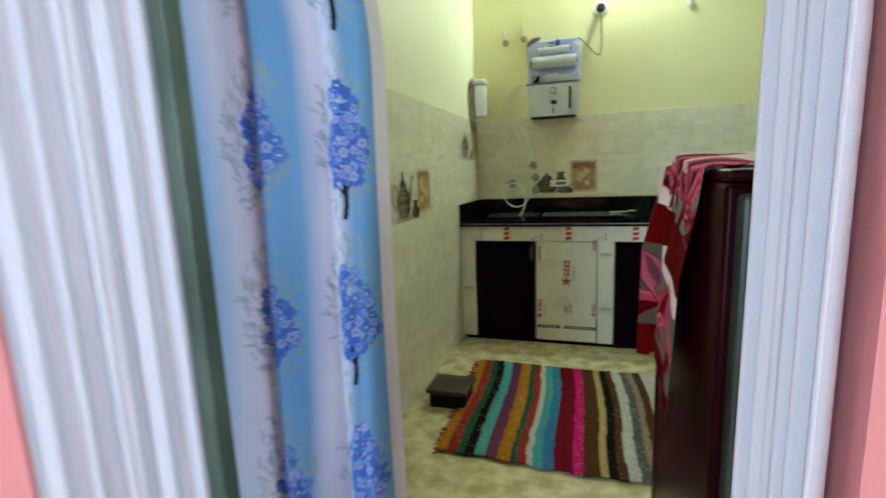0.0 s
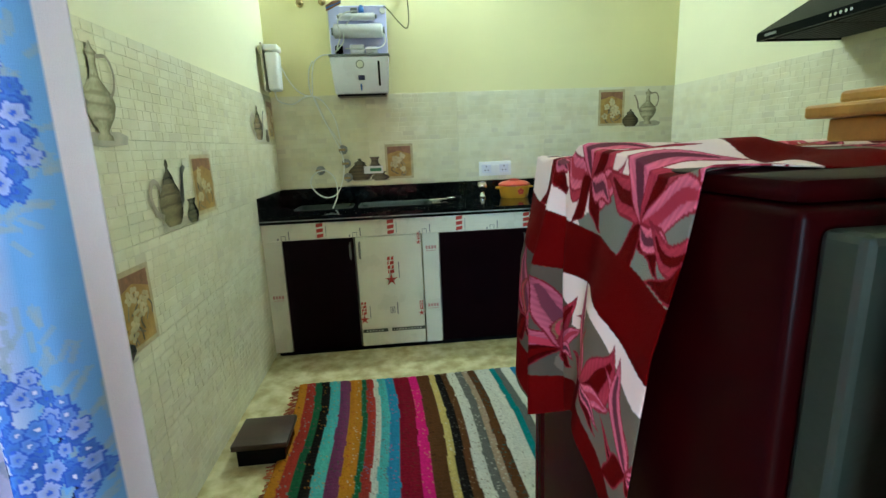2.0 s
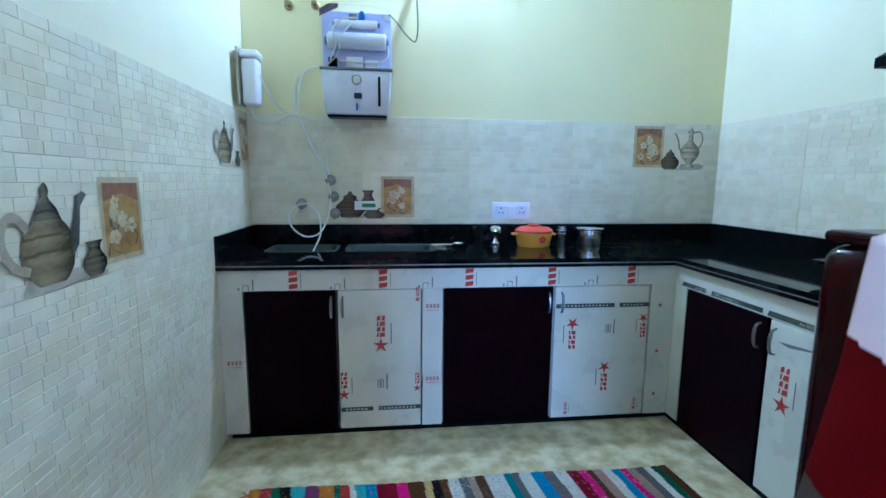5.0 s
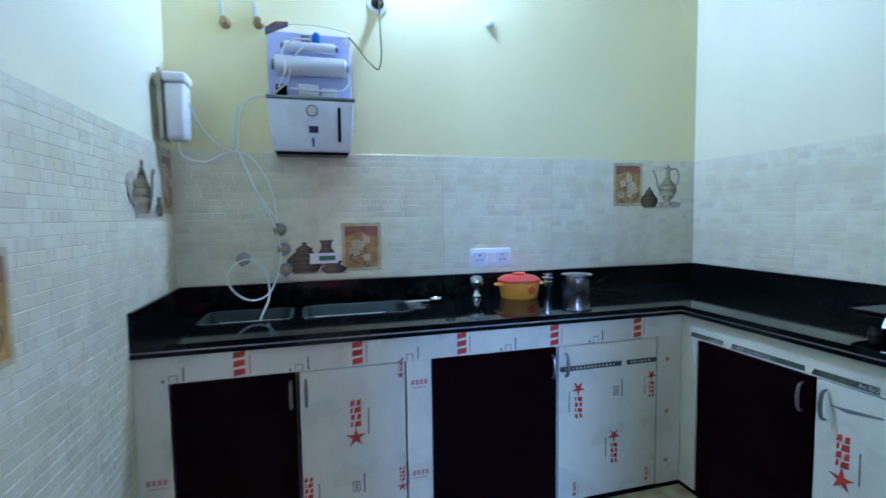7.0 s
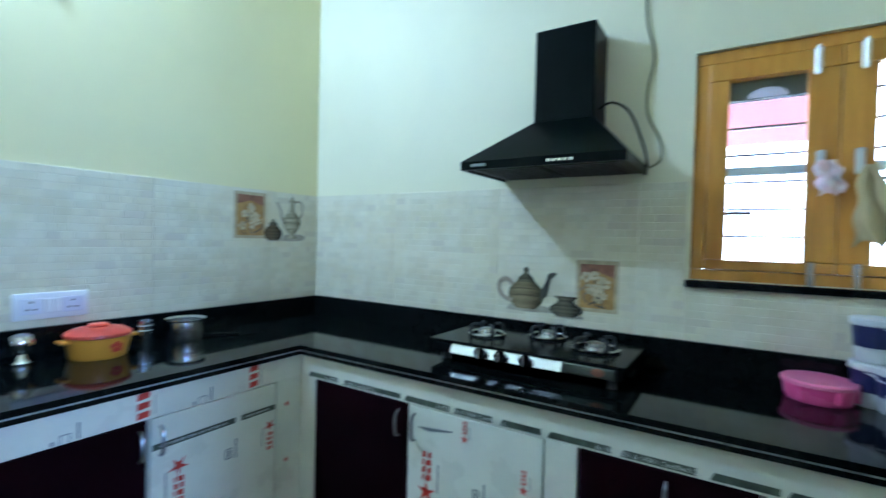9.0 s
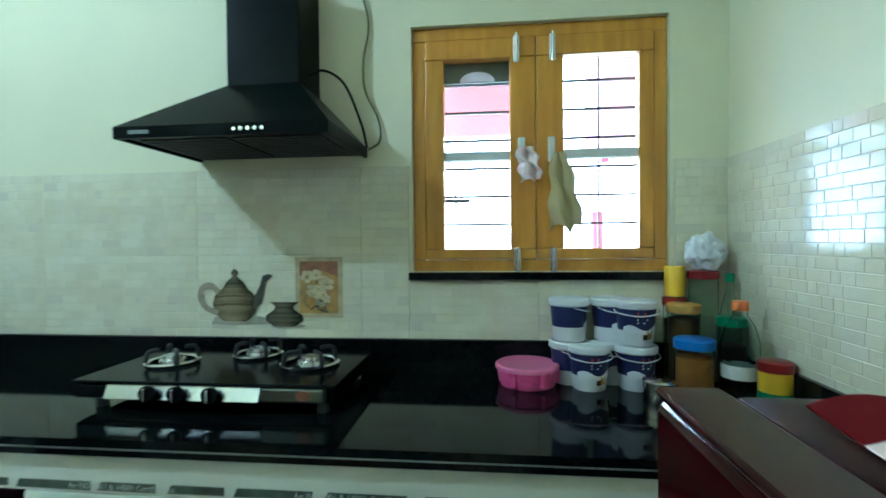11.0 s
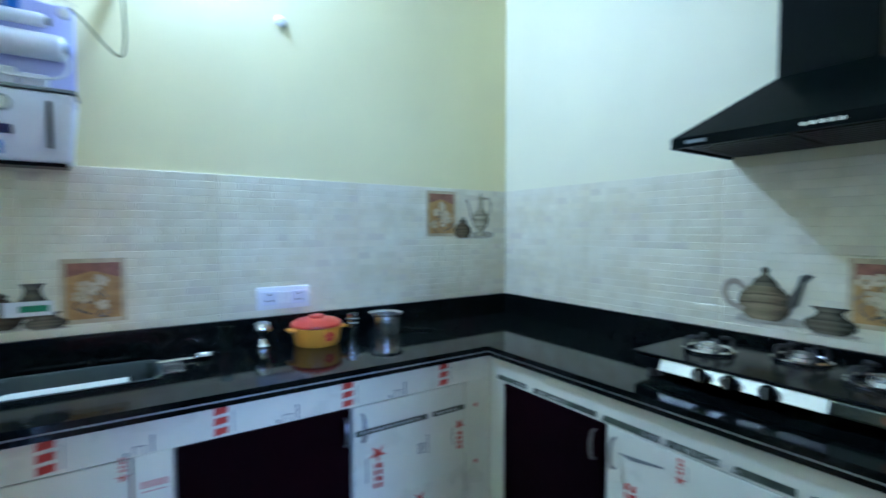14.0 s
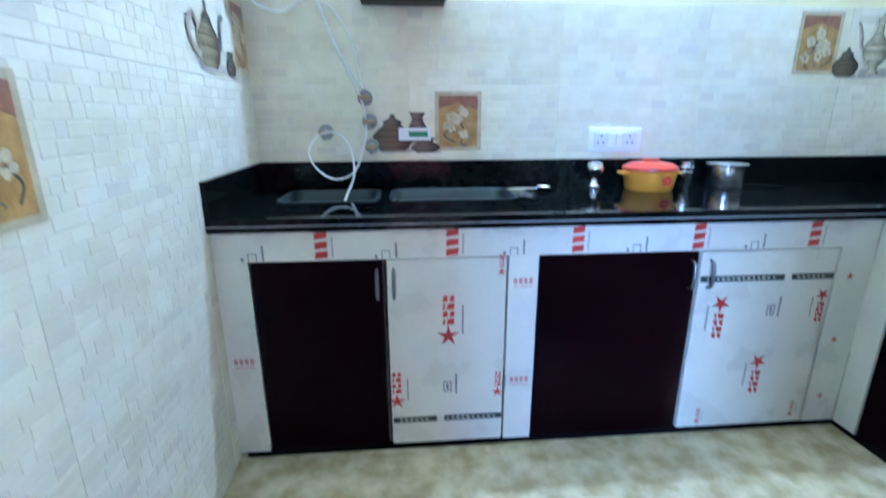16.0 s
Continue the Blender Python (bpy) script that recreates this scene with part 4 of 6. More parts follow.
def wall_sticker():
    t = thing("wall_sticker", (0.64, -0.0135, 1.037), "small white and green sticker on the tiles", "sticker")
    part("paper", box(0.574, 0.704, -0.0168, -0.0152, 1.04, 1.09, 0.0004), M["white"], t)
    part("green_bar", box(0.615, 0.692, -0.0178, -0.0170, 1.054, 1.076, 0.0002), M["dgreen"], t)


wall_sticker()


# ---- window ----
M["palepink"] = mat("pale_pink_facade", (0.74, 0.32, 0.44), 0.8, var=0.1, scale=2)


def window():
    t = structure("window_1", box(W + 0.02, W + 0.07, WY0 + 0.001, WY1 - 0.001, WZ0 + 0.001, WZ0 + 0.04, 0.003), M["wood"], "honey-coloured varnished wooden window, two closed casements")
    x0, x1 = W + 0.02, W + 0.07
    mid = -2.445
    part("window_frame", box(x0, x1, WY0 + 0.001, WY1 - 0.001, WZ1 - 0.045, WZ1 - 0.001, 0.003), M["wood"], t)
    for a, b in ((WY0 + 0.001, WY0 + 0.045), (WY1 - 0.045, WY1 - 0.001)):
        part("window_frame", box(x0, x1, a, b, WZ0 + 0.041, WZ1 - 0.046, 0.003), M["wood"], t)
    for a, b, g0, g1 in ((mid + 0.001, WY1 - 0.046, -2.357, -2.13), (WY0 + 0.046, mid - 0.001, -2.783, -2.537)):
        z0, z1 = WZ0 + 0.042, WZ1 - 0.047
        xa, xb = x0 - 0.008, x1 - 0.01
        leaf = part("casement", box(xa, xb, a, b, z0, 1.268, 0.004), M["wood"], t, "varnished wooden casement")
        part("top_rail", box(xa, xb, a, b, 1.922, z1, 0.004), M["wood"], leaf)
        part("stile", box(xa, xb, a, g0, 1.2685, 1.9215, 0.004), M["wood"], leaf)
        part("stile", box(xa, xb, g1, b, 1.2685, 1.9215, 0.004), M["wood"], leaf)
        part("middle_bar", box(xa + 0.008, xb, g0 + 0.0005, g1 - 0.0005, 1.575, 1.605, 0.003), M["pale"], leaf, "pale grey glazing bar")
        for c, d in ((1.2685, 1.5745), (1.6055, 1.9215)):
            pane = part("pane", box(xb - 0.014, xb - 0.010, g0, g1, c, d), M["glass"], leaf, "clear glass pane")
            pane.visible_shadow = False
    xs = x1 - 0.0095
    part("rebate_strip", box(xs, x1 - 0.001, WY0 + 0.046, WY1 - 0.046, WZ0 + 0.0405, WZ0 + 0.058), M["wood"], t)
    part("rebate_strip", box(xs, x1 - 0.001, WY0 + 0.046, WY1 - 0.046, WZ1 - 0.064, WZ1 - 0.0465), M["wood"], t)
    for y in (WY0 + 0.046, mid - 0.010, WY1 - 0.064):
        part("rebate_strip", box(xs, x1 - 0.001, y, y + 0.018, WZ0 + 0.059, WZ1 - 0.065), M["wood"], t)
    for k in range(8):
        z = WZ0 + 0.06 + k * 0.102
        part("grille_bar", box(W + 0.115, W + 0.125, WY0 + 0.002, WY1 - 0.002, z, z + 0.008), M["iron"], t, "thin grey iron grille bar")
    for y in (-2.68,):
        part("grille_upright", box(W + 0.126, W + 0.132, y, y + 0.007, WZ0, WZ1), M["grey"], t)
    part("grille_catch", boxes((W + 0.127, W + 0.134, -2.165, -2.158, 1.385, 1.49), (W + 0.1345, W + 0.141, -2.215, -2.105, 1.438, 1.452)), M["iron"], t, "small dark crossed catch on the grille")
    part("blind_strip", box(W + 0.076, W + 0.084, -2.40, -2.09, 1.858, 1.99, 0.002), M["tape"], t, "dark grey-green strip behind the upper pane")
    part("arch_print", decal([ell(-2.245, 1.862, 0.062, 0.036, 16, 0, 180)], lambda u, v: (W + 0.0745, u, v)), M["outwhite"], t, "pale arch on the dark strip")
    part("sunshade", box(W + 0.2, W + 0.63, -2.50, -1.5, 2.36, 2.42, 0.004), M["facade"], t, "pink painted sunshade slab outside")
    part("sunshade_fascia", box(W + 0.60, W + 0.63, -2.50, -1.5, 1.79, 2.3595, 0.004), M["palepink"], t, "pink hanging face of the sunshade")
    part("window_sill", box(W - 0.03, W + 0.019, WY0 - 0.012, WY1 + 0.012, WZ0 - 0.026, WZ0 - 0.0005, 0.003), M["granite"], t, "black granite sill")
    for y in (mid + 0.065, mid - 0.055):
        for z in (1.945, 1.222):
            b = part("tower_bolt", box(x0 - 0.018, x0 - 0.0085, y - 0.011, y + 0.011, z - 0.045, z + 0.045, 0.003), M["chrome"], t, "chrome tower bolt")
            part("bolt_rod", lathe([(0, -0.05), (0.005, -0.05), (0.005, 0.05), (0, 0.05)], (x0 - 0.023, y, z), 10), M["chrome"], b, "", True)
    for y in (mid + 0.05, mid - 0.05):
        part("handle", box(x0 - 0.03, x0 - 0.0085, y - 0.012, y + 0.012, 1.56, 1.645, 0.006), M["pale"], t, "white casement handle")


window()


def hung_cloth(name, label, material, y, z0, z1, w0, w1, amp):
    t = thing(name, (W - 0.005, y, z1), label, "cloth")
    own = bmesh.new()
    rows = []
    for j in range(25):
        k = j / 24
        w = w0 + (w1 - w0) * k ** 0.7
        rows.append([own.verts.new((W - 0.026 - amp * (0.5 + 0.5 * math.sin(9 * u + 3 * k)) * (0.4 + 0.6 * k), y + (u - 0.5) * w - 0.02 * k + 0.006 * math.sin(14 * k + 5 * u), z1 + (z0 - z1) * k * (1 - 0.12 * abs(math.sin(5 * u + 1))))) for u in (i / 24 for i in range(25))])
    for a, b in zip(rows, rows[1:]):
        for i in range(24):
            own.faces.new((a[i], a[i + 1], b[i + 1], b[i]))
    o = part("cloth", own, material, t, "", True)
    sol = o.modifiers.new("thickness", "SOLIDIFY")
    sol.thickness = 0.004


hung_cloth("kitchen_cloth", "beige cloth hanging from the casement handle", M["beige"], -2.515, 1.315, 1.585, 0.035, 0.11, 0.03)
hung_cloth("wiping_cloth", "small pink and white cloth tied on a handle", M["pinkcloth"], -2.405, 1.485, 1.605, 0.05, 0.07, 0.035)


# ---- outside ----
def outside():
    t = thing("neighbour_house", (7.0, -2.2, -0.3), "pink painted parts of the house across the lane", "house")
    part("gate_post", box(6.8, 6.9, -3.68, -3.58, 2.2, 3.02, 0.01), M["facade"], t, "pink upper post")
    part("gate_post", box(6.6, 6.7, -3.56, -3.44, -0.3, 1.62, 0.01), M["facade"], t, "pink gate post")
    part("railing", box(6.7, 6.74, -2.9, -1.2, 0.98, 1.04, 0.01), M["grey"], t, "grey railing")
    part("canopy", box(5.9, 6.9, -6.6, -3.42, 2.35, 3.6), M["palepink"], t, "pale pink canopy slab")


outside()
# Glowing panel put up outside; stands for the glare and lights the kitchen.
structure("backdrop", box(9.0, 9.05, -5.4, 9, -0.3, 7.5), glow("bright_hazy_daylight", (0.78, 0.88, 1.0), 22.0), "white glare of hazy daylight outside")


# ---- hood and stove ----
def chimney_hood():
    y0, y1, x0, zb = -1.862, -1.242, 2.385, 1.59
    t = thing("cooker_hood", (W, -1.55, zb), "black pyramid cooker hood with chimney on the wall", "cooker hood")
    rim = part("rim", boxes((x0, x0 + 0.012, y0, y1, zb, zb + 0.032), (x0 + 0.0125, W - 0.002, y0, y0 + 0.012, zb, zb + 0.032), (x0 + 0.0125, W - 0.002, y1 - 0.012, y1, zb, zb + 0.032)), M["hood"], t)
    cy0, cy1, cx0, ct = -1.695, -1.455, 2.60, 1.80
    own = bmesh.new()
    lo = [own.verts.new(p) for p in ((x0, y0, zb + 0.033), (x0, y1, zb + 0.033), (W - 0.002, y1, zb + 0.033), (W - 0.002, y0, zb + 0.033))]
    hi = [own.verts.new(p) for p in ((cx0, cy0, ct), (cx0, cy1, ct), (W - 0.002, cy1, ct), (W - 0.002, cy0, ct))]
    for k in range(4):
        own.faces.new((lo[k], lo[(k + 1) % 4], hi[(k + 1) % 4], hi[k]))
    own.faces.new(hi)
    part("canopy", own, M["hood"], t)
    part("chimney", box(cx0, W - 0.002, cy0, cy1, ct - 0.004, 2.165, 0.003), M["hood"], t)
    part("underside", box(x0 + 0.013, W - 0.003, y0 + 0.013, y1 - 0.013, zb + 0.008, zb + 0.014), M["gasket"], t)
    for k in range(2):
        f = part("baffle_filter", box(x0 + 0.05, W - 0.05, y0 + 0.04 + 0.275 * k, y0 + 0.30 + 0.275 * k, zb + 0.002, zb + 0.0075), M["iron"], t, "dark slotted baffle filter")
        for j in range(9):
            x = x0 + 0.07 + 0.032 * j
            part("baffle_slat", box(x, x + 0.012, y0 + 0.05 + 0.275 * k, y0 + 0.29 + 0.275 * k, zb - 0.001, zb + 0.0018), M["gasket"], f)
    for k in range(5):
        y = -1.68 + 0.02 * k
        part("button", lathe([(0, 0), (0.006, 0), (0.006, 0.006), (0, 0.006)], (x0 - 0.006, y, zb + 0.016), 10, axis="x"), M["chrome"], t, "small chrome push button", True)
    part("brand_plate", box(x0 - 0.0025, x0 - 0.0003, -1.35, -1.29, zb + 0.012, zb + 0.022), M["grey"], t)
    part("cable", sweep([(2.66, -1.697, 1.84), (2.70, -1.74, 1.87), (2.73, -1.80, 1.83), (2.75, -1.85, 1.70), (2.765, -1.865, 1.62)], 0.0045, 8), M["black"], t, "black power cable", True)
    part("wall_cable", sweep([(2.768, -1.82, 2.9), (2.768, -1.84, 2.4), (2.768, -1.845, 2.2), (2.768, -1.875, 2.05), (2.768, -1.855, 1.92), (2.768, -1.86, 1.82), (2.768, -1.905, 1.72), (2.766, -1.91, 1.645), (2.765, -1.87, 1.615)], 0.004, 8), M["wire"], t, "olive cable up the wall", True)


chimney_hood()


def stove():
    y0, y1, x0, x1, z = -1.89, -1.15, 2.33, 2.72, CZ
    t = thing("gas_stove", (2.5, -1.53, z), "three-burner gas stove with black glass top on the worktop", "gas stove")
    for x in (x0 + 0.05, x1 - 0.04):
        for y in (y0 + 0.05, y1 - 0.05):
            part("foot", lathe([(0, 0.0), (0.018, 0.0), (0.015, 0.031), (0, 0.031)], (x, y, z), 12), M["gasket"], t, "", True)
    body = box(x0 + 0.02, x1 - 0.01, y0 + 0.01, y1 - 0.01, z + 0.0305, z + 0.076, 0.004)
    part("body", body, M["black"], t)
    fas = bmesh.new()
    a = [(x0 + 0.045, z + 0.032), (x0 - 0.006, z + 0.038), (x0 + 0.012, z + 0.073), (x0 + 0.045, z + 0.073)]
    rows = [[fas.verts.new((px, y, pz)) for px, pz in a] for y in (y0 + 0.205, y1 - 0.10)]
    for k in range(4):
        fas.faces.new((rows[0][k], rows[0][(k + 1) % 4], rows[1][(k + 1) % 4], rows[1][k]))
    fas.faces.new(rows[0])
    fas.faces.new(rows[1][::-1])
    part("front_panel", fas, M["steel"], t, "polished steel front panel")
    part("corner_block", box(x0 + 0.004, x0 + 0.05, y0 + 0.03, y0 + 0.204, z + 0.034, z + 0.073, 0.006), M["dullsteel"], t, "dull steel corner piece")
    part("corner_block", box(x0 + 0.004, x0 + 0.05, y1 - 0.099, y1 - 0.006, z + 0.034, z + 0.073, 0.006), M["black"], t)
    part("badge", lathe([(0, 0), (0.014, 0), (0.014, 0.003), (0, 0.003)], (x0 + 0.001, y0 + 0.085, z + 0.055), 16, axis="x", squash=1.6), M["rust"], t, "", True)
    part("glass_top", box(x0, x1, y0, y1, z + 0.0765, z + 0.0835, 0.003), M["black"], t, "glossy black glass top")
    for k, y in enumerate((-1.385, -1.465, -1.56)):
        kn = part("knob", lathe([(0, 0.0), (0.021, 0.0), (0.019, 0.016), (0.012, 0.024), (0, 0.024)], (x0 - 0.022, y, z + 0.057), 18, axis="x"), M["black"], t, "round black knob", True)
        part("knob_grip", box(x0 - 0.034, x0 - 0.02, y - 0.004, y + 0.004, z + 0.04, z + 0.074, 0.002), M["chrome"], kn)
    for bx, by, r in ((2.52, -1.31, 0.07), (2.63, -1.53, 0.07), (2.53, -1.745, 0.08)):
        zt = z + 0.084
        b = part("burner", lathe([(0, 0.0), (0.040, 0.0), (0.036, 0.014), (0.028, 0.016), (0.026, 0.026), (0.012, 0.030), (0, 0.030)], (bx, by, zt), 24), M["steel"], t, "grey metal burner head", True)
        part("drip_ring", lathe([(r - 0.006, 0.0005), (r + 0.006, 0.0005), (r + 0.008, 0.008), (r, 0.012), (r - 0.008, 0.008), (r - 0.006, 0.0005)], (bx, by, zt), 36), M["chrome"], b, "chrome drip ring", True)
        for k in range(4):
            q = radians(45 + 90 * k)
            pts = [(bx + (r + 0.002) * math.cos(q), by + (r + 0.002) * math.sin(q), zt + 0.012), (bx + (r - 0.006) * math.cos(q), by + (r - 0.006) * math.sin(q), zt + 0.042), (bx + 0.035 * math.cos(q), by + 0.035 * math.sin(q), zt + 0.045)]
            part("pan_support", sweep(pts, 0.0068, 6, steps=4), M["iron"], b, "", True)


stove()


# ---- things on the worktop ----
def turned(name, at, profile, material, label, category, group="", extra=()):
    t = thing(name, at, label, category, group)
    part("body", lathe(profile, at, 36), material, t, "", True)
    for pname, prof, m, lab in extra:
        part(pname, lathe(prof, at, 36), m, t, lab, True)
    return t


def cup(r0, r1, h, th=0.0015, r2=None):
    """Profile of an open vessel."""
    return [(0, 0), (r0, 0), (r0 + 0.002, 0.003), (r1, h), (r1 - th, h), (r0 - th, 0.004), (0, 0.004)]


turned("glass_tumbler", (1.235, -0.10, CZ), cup(0.020, 0.026, 0.105, 0.003), M["pet"], "clear glass tumbler on the black worktop", "glass")
turned("salt_shaker", (1.372, -0.10, CZ), [(0, 0), (0.026, 0), (0.027, 0.012), (0.016, 0.022), (0.012, 0.04), (0.02, 0.052), (0.034, 0.07), (0.036, 0.085), (0.028, 0.104), (0.012, 0.112), (0, 0.113)], M["chrome"], "chrome ball-topped strainer stand on the worktop", "shaker")
turned("steel_tumbler", (1.765, -0.10, CZ), cup(0.022, 0.026, 0.105), M["chrome"], "slim ribbed steel tumbler", "tumbler", "", [("rib", [(0.026, 0.06), (0.0285, 0.064), (0.026, 0.068)], M["steel"], ""), ("rib", [(0.027, 0.08), (0.0295, 0.084), (0.027, 0.088)], M["steel"], "")])
turned("cooking_pot", (1.925, -0.12, CZ), [(0, 0), (0.066, 0), (0.070, 0.006), (0.069, 0.085), (0.081, 0.094), (0.081, 0.097), (0.067, 0.090), (0.065, 0.006), (0, 0.005)], M["alu"], "plain aluminium cooking pot with flared rim", "pot")


def casserole():
    at = (1.585, -0.14, CZ)
    t = thing("casserole", at, "yellow insulated casserole with red lid and side handles", "casserole")
    b = part("bowl", lathe([(0, 0), (0.087, 0), (0.092, 0.006), (0.103, 0.07), (0.104, 0.078), (0, 0.078)], at, 40), M["orange"], t, "orange-yellow bowl", True)
    lid = part("lid", lathe([(0.102, 0.079), (0.107, 0.082), (0.106, 0.092), (0.083, 0.106), (0.045, 0.113), (0, 0.114)], at, 40), M["lidred"], t, "red lid", True)
    part("knob", lathe([(0, 0.113), (0.03, 0.1135), (0.034, 0.118), (0.03, 0.124), (0, 0.125)], at, 24), M["lidred"], lid, "", True)
    for s in (-1, 1):
        x = at[0] + s * 0.109
        part("handle", box(x - 0.016, x + 0.016, at[1] - 0.03, at[1] + 0.03, CZ + 0.062, CZ + 0.074, 0.005), M["orange"], t, "", True)
    part("flower_print", decal([ell(1.605 + 0.013 * math.cos(q), CZ + 0.045 + 0.012 * math.sin(q), 0.011, 0.009, 10) for q in (0.3, 1.5, 2.8, 4.2, 5.4)], lambda u, v: (u, at[1] - math.sqrt(max(0, 0.1035 ** 2 - (u - at[0]) ** 2)), v)), M["red"], b)


casserole()


def ladle():
    t = thing("serving_spoon", (1.12, -0.14, CZ), "shiny steel serving spoon lying on the worktop", "spoon")
    part("handle", sweep([(1.0, -0.135, CZ + 0.007), (1.06, -0.137, CZ + 0.009), (1.12, -0.14, CZ + 0.008)], 0.0055, 8), M["chrome"], t, "", True)
    part("bowl", lathe([(0, 0.002), (0.02, 0.004), (0.034, 0.018), (0.032, 0.019), (0.019, 0.007), (0, 0.005)], (1.15, -0.142, CZ), 24), M["chrome"], t, "", True)


ladle()


def spatula():
    t = thing("flat_spatula", (2.12, -0.16, CZ), "black handled flat spatula lying on the worktop", "spatula")
    part("handle", sweep([(1.985, -0.10, CZ + 0.007), (2.06, -0.15, CZ + 0.008), (2.13, -0.20, CZ + 0.007)], 0.006, 8), M["black"], t, "", True)
    part("blade", box(2.13, 2.19, -0.25, -0.20, CZ + 0.0035, CZ + 0.006, 0.001), M["black"], t)


spatula()


def pink_box():
    at = (2.666, -2.40, CZ)
    t = thing("food_container", at, "hot pink round plastic container with paler lid", "container")
    base = part("tub", lathe([(0, 0), (0.084, 0), (0.088, 0.006), (0.094, 0.05), (0, 0.05)], at, 44), M["hotpink"], t, "", True)
    part("lid", lathe([(0.094, 0.051), (0.099, 0.052), (0.099, 0.062), (0.093, 0.066), (0.084, 0.064), (0, 0.066)], at, 44), M["pinklid"], t, "paler pink lid", True)
    for a in (150, 205, 260):
        q = radians(a)
        part("clip", box(at[0] + 0.093 * math.cos(q) - 0.007, at[0] + 0.093 * math.cos(q) + 0.007, at[1] + 0.093 * math.sin(q) - 0.007, at[1] + 0.093 * math.sin(q) + 0.007, CZ + 0.01, CZ + 0.052, 0.003), M["hotpink"], base)


M["pinklid"] = mat("pale_pink_plastic", (0.82, 0.22, 0.42), 0.3, var=0.04)
pink_box()


def bucket(at):
    t = thing("food_bucket", at, "white plastic food bucket with lid and navy label", "bucket", "stacked food buckets")
    part("body", lathe([(0, 0), (0.053, 0), (0.056, 0.004), (0.065, 0.112), (0, 0.112)], at, 36), M["white"], t, "", True)
    part("lid", lathe([(0.066, 0.1125), (0.072, 0.114), (0.072, 0.13), (0.066, 0.134), (0.058, 0.131), (0, 0.131)], at, 36), M["white"], t, "", True)
    lab = part("label", lathe([(0.0602, 0.046), (0.0657, 0.1095)], at, 36), M["navy"], t, "navy wraparound label", True)
    wave = [(130 + 9 * k, 0.040, 0.056 + 0.008 * math.sin(k * 0.6)) for k in range(17)]
    own = bmesh.new()
    for (a, z0, z1), (b, _, z2) in zip(wave, wave[1:]):
        q = lambda ang, z: (at[0] + (0.0592 + 0.0875 * (z - 0.030)) * math.cos(radians(ang)), at[1] + (0.0592 + 0.0875 * (z - 0.030)) * math.sin(radians(ang)), at[2] + z)
        own.faces.new([own.verts.new(q(*p)) for p in ((a, z0), (b, z0), (b, z2), (a, z1))])
    part("label_wave", own, M["white"], lab, "white wave on the label")
    for a, z, m, w, h in ((187, 0.096, "red", 13, 0.006), (200, 0.028, "brown", 8, 0.008), (216, 0.034, "ochre", 10, 0.012), (190, 0.080, "pale", 16, 0.0025), (186, 0.071, "pale", 12, 0.002)):
        own = bmesh.new()
        q = lambda ang, zz: (at[0] + (0.0598 + 0.0875 * (zz - 0.030)) * math.cos(radians(ang)), at[1] + (0.0598 + 0.0875 * (zz - 0.030)) * math.sin(radians(ang)), at[2] + zz)
        own.faces.new([own.verts.new(q(*p)) for p in ((a - w, z - h), (a + w, z - h), (a + w, z + h), (a - w, z + h))])
        part("label_mark", own, M[m], lab)
    part("bail_handle", sweep([(at[0], at[1] - 0.073, at[2] + 0.108), (at[0] - 0.045, at[1] - 0.064, at[2] + 0.098), (at[0] - 0.075, at[1], at[2] + 0.092), (at[0] - 0.045, at[1] + 0.064, at[2] + 0.098), (at[0], at[1] + 0.073, at[2] + 0.108)], 0.002, 6), M["white"], t, "", True)
    return t


BH = 0.1345
first = bucket((2.635, -2.585, CZ))
for ob in first.children_recursive:
    ob.data.transform(Matrix.Diagonal((0.88, 0.88, 1, 1)))
for x, y, k, turn in ((2.695, -2.535, 0, 60), (2.695, -2.535, 1, 95), (2.645, -2.725, 0, 8), (2.645, -2.725, 1, -6), (2.70, -2.665, 1, 40)):
    copy_thing(first, pose(x, y, CZ + BH * k, 0, 0, turn))
copy_thing(first, pose(2.705, -2.667, CZ, 0, 0, 30))


def jar(name, at, r, h, lid_m, fill_m, label, lid_h=0.022, fill=0.8, glass="pet", neck=0.0):
    t = thing(name, at, label, "jar", "jars in the corner")
    part("jar", lathe([(0, 0), (r * 0.94, 0), (r, 0.006), (r, h * 0.85), (r - neck, h), (r - neck - 0.002, h), (r - 0.002, h * 0.85), (r - 0.002, 0.008), (0, 0.006)], at, 30), M[glass], t, "", True)
    if fill_m:
        part("contents", lathe([(0, 0.008), (r - 0.004, 0.008), (r - 0.004, h * fill), (r * 0.5, h * fill + 0.006), (0, h * fill + 0.003)], at, 24), M[fill_m], t, "", True)
    part("lid", lathe([(0, h + lid_h), (r - neck - 0.002, h + lid_h), (r - neck + 0.003, h + lid_h - 0.003), (r - neck + 0.003, h - 0.004), (r - neck + 0.001, h - 0.004), (r - neck + 0.001, h + 0.001), (0, h + 0.001)], at, 30), M[lid_m], t, "", True)
    return t


jar("plastic_jar", (2.548, -2.855, CZ), 0.051, 0.15, "blue", "food", "clear jar of orange snack with blue lid")
jar("spice_jar", (2.648, -2.865, CZ), 0.045, 0.235, "board", "foodb", "tall jar of brown spice with yellow wooden lid", fill=0.9)
jar("storage_jar", (2.723, -2.955, CZ), 0.042, 0.33, "darklid", "sand", "tall clear jar with red lid", fill=0.35)
snack_tin = jar("snack_tin", (2.44, -3.006, CZ), 0.038, 0.118, "darklid", None, "yellow snack tin with red lid", glass="yellow")
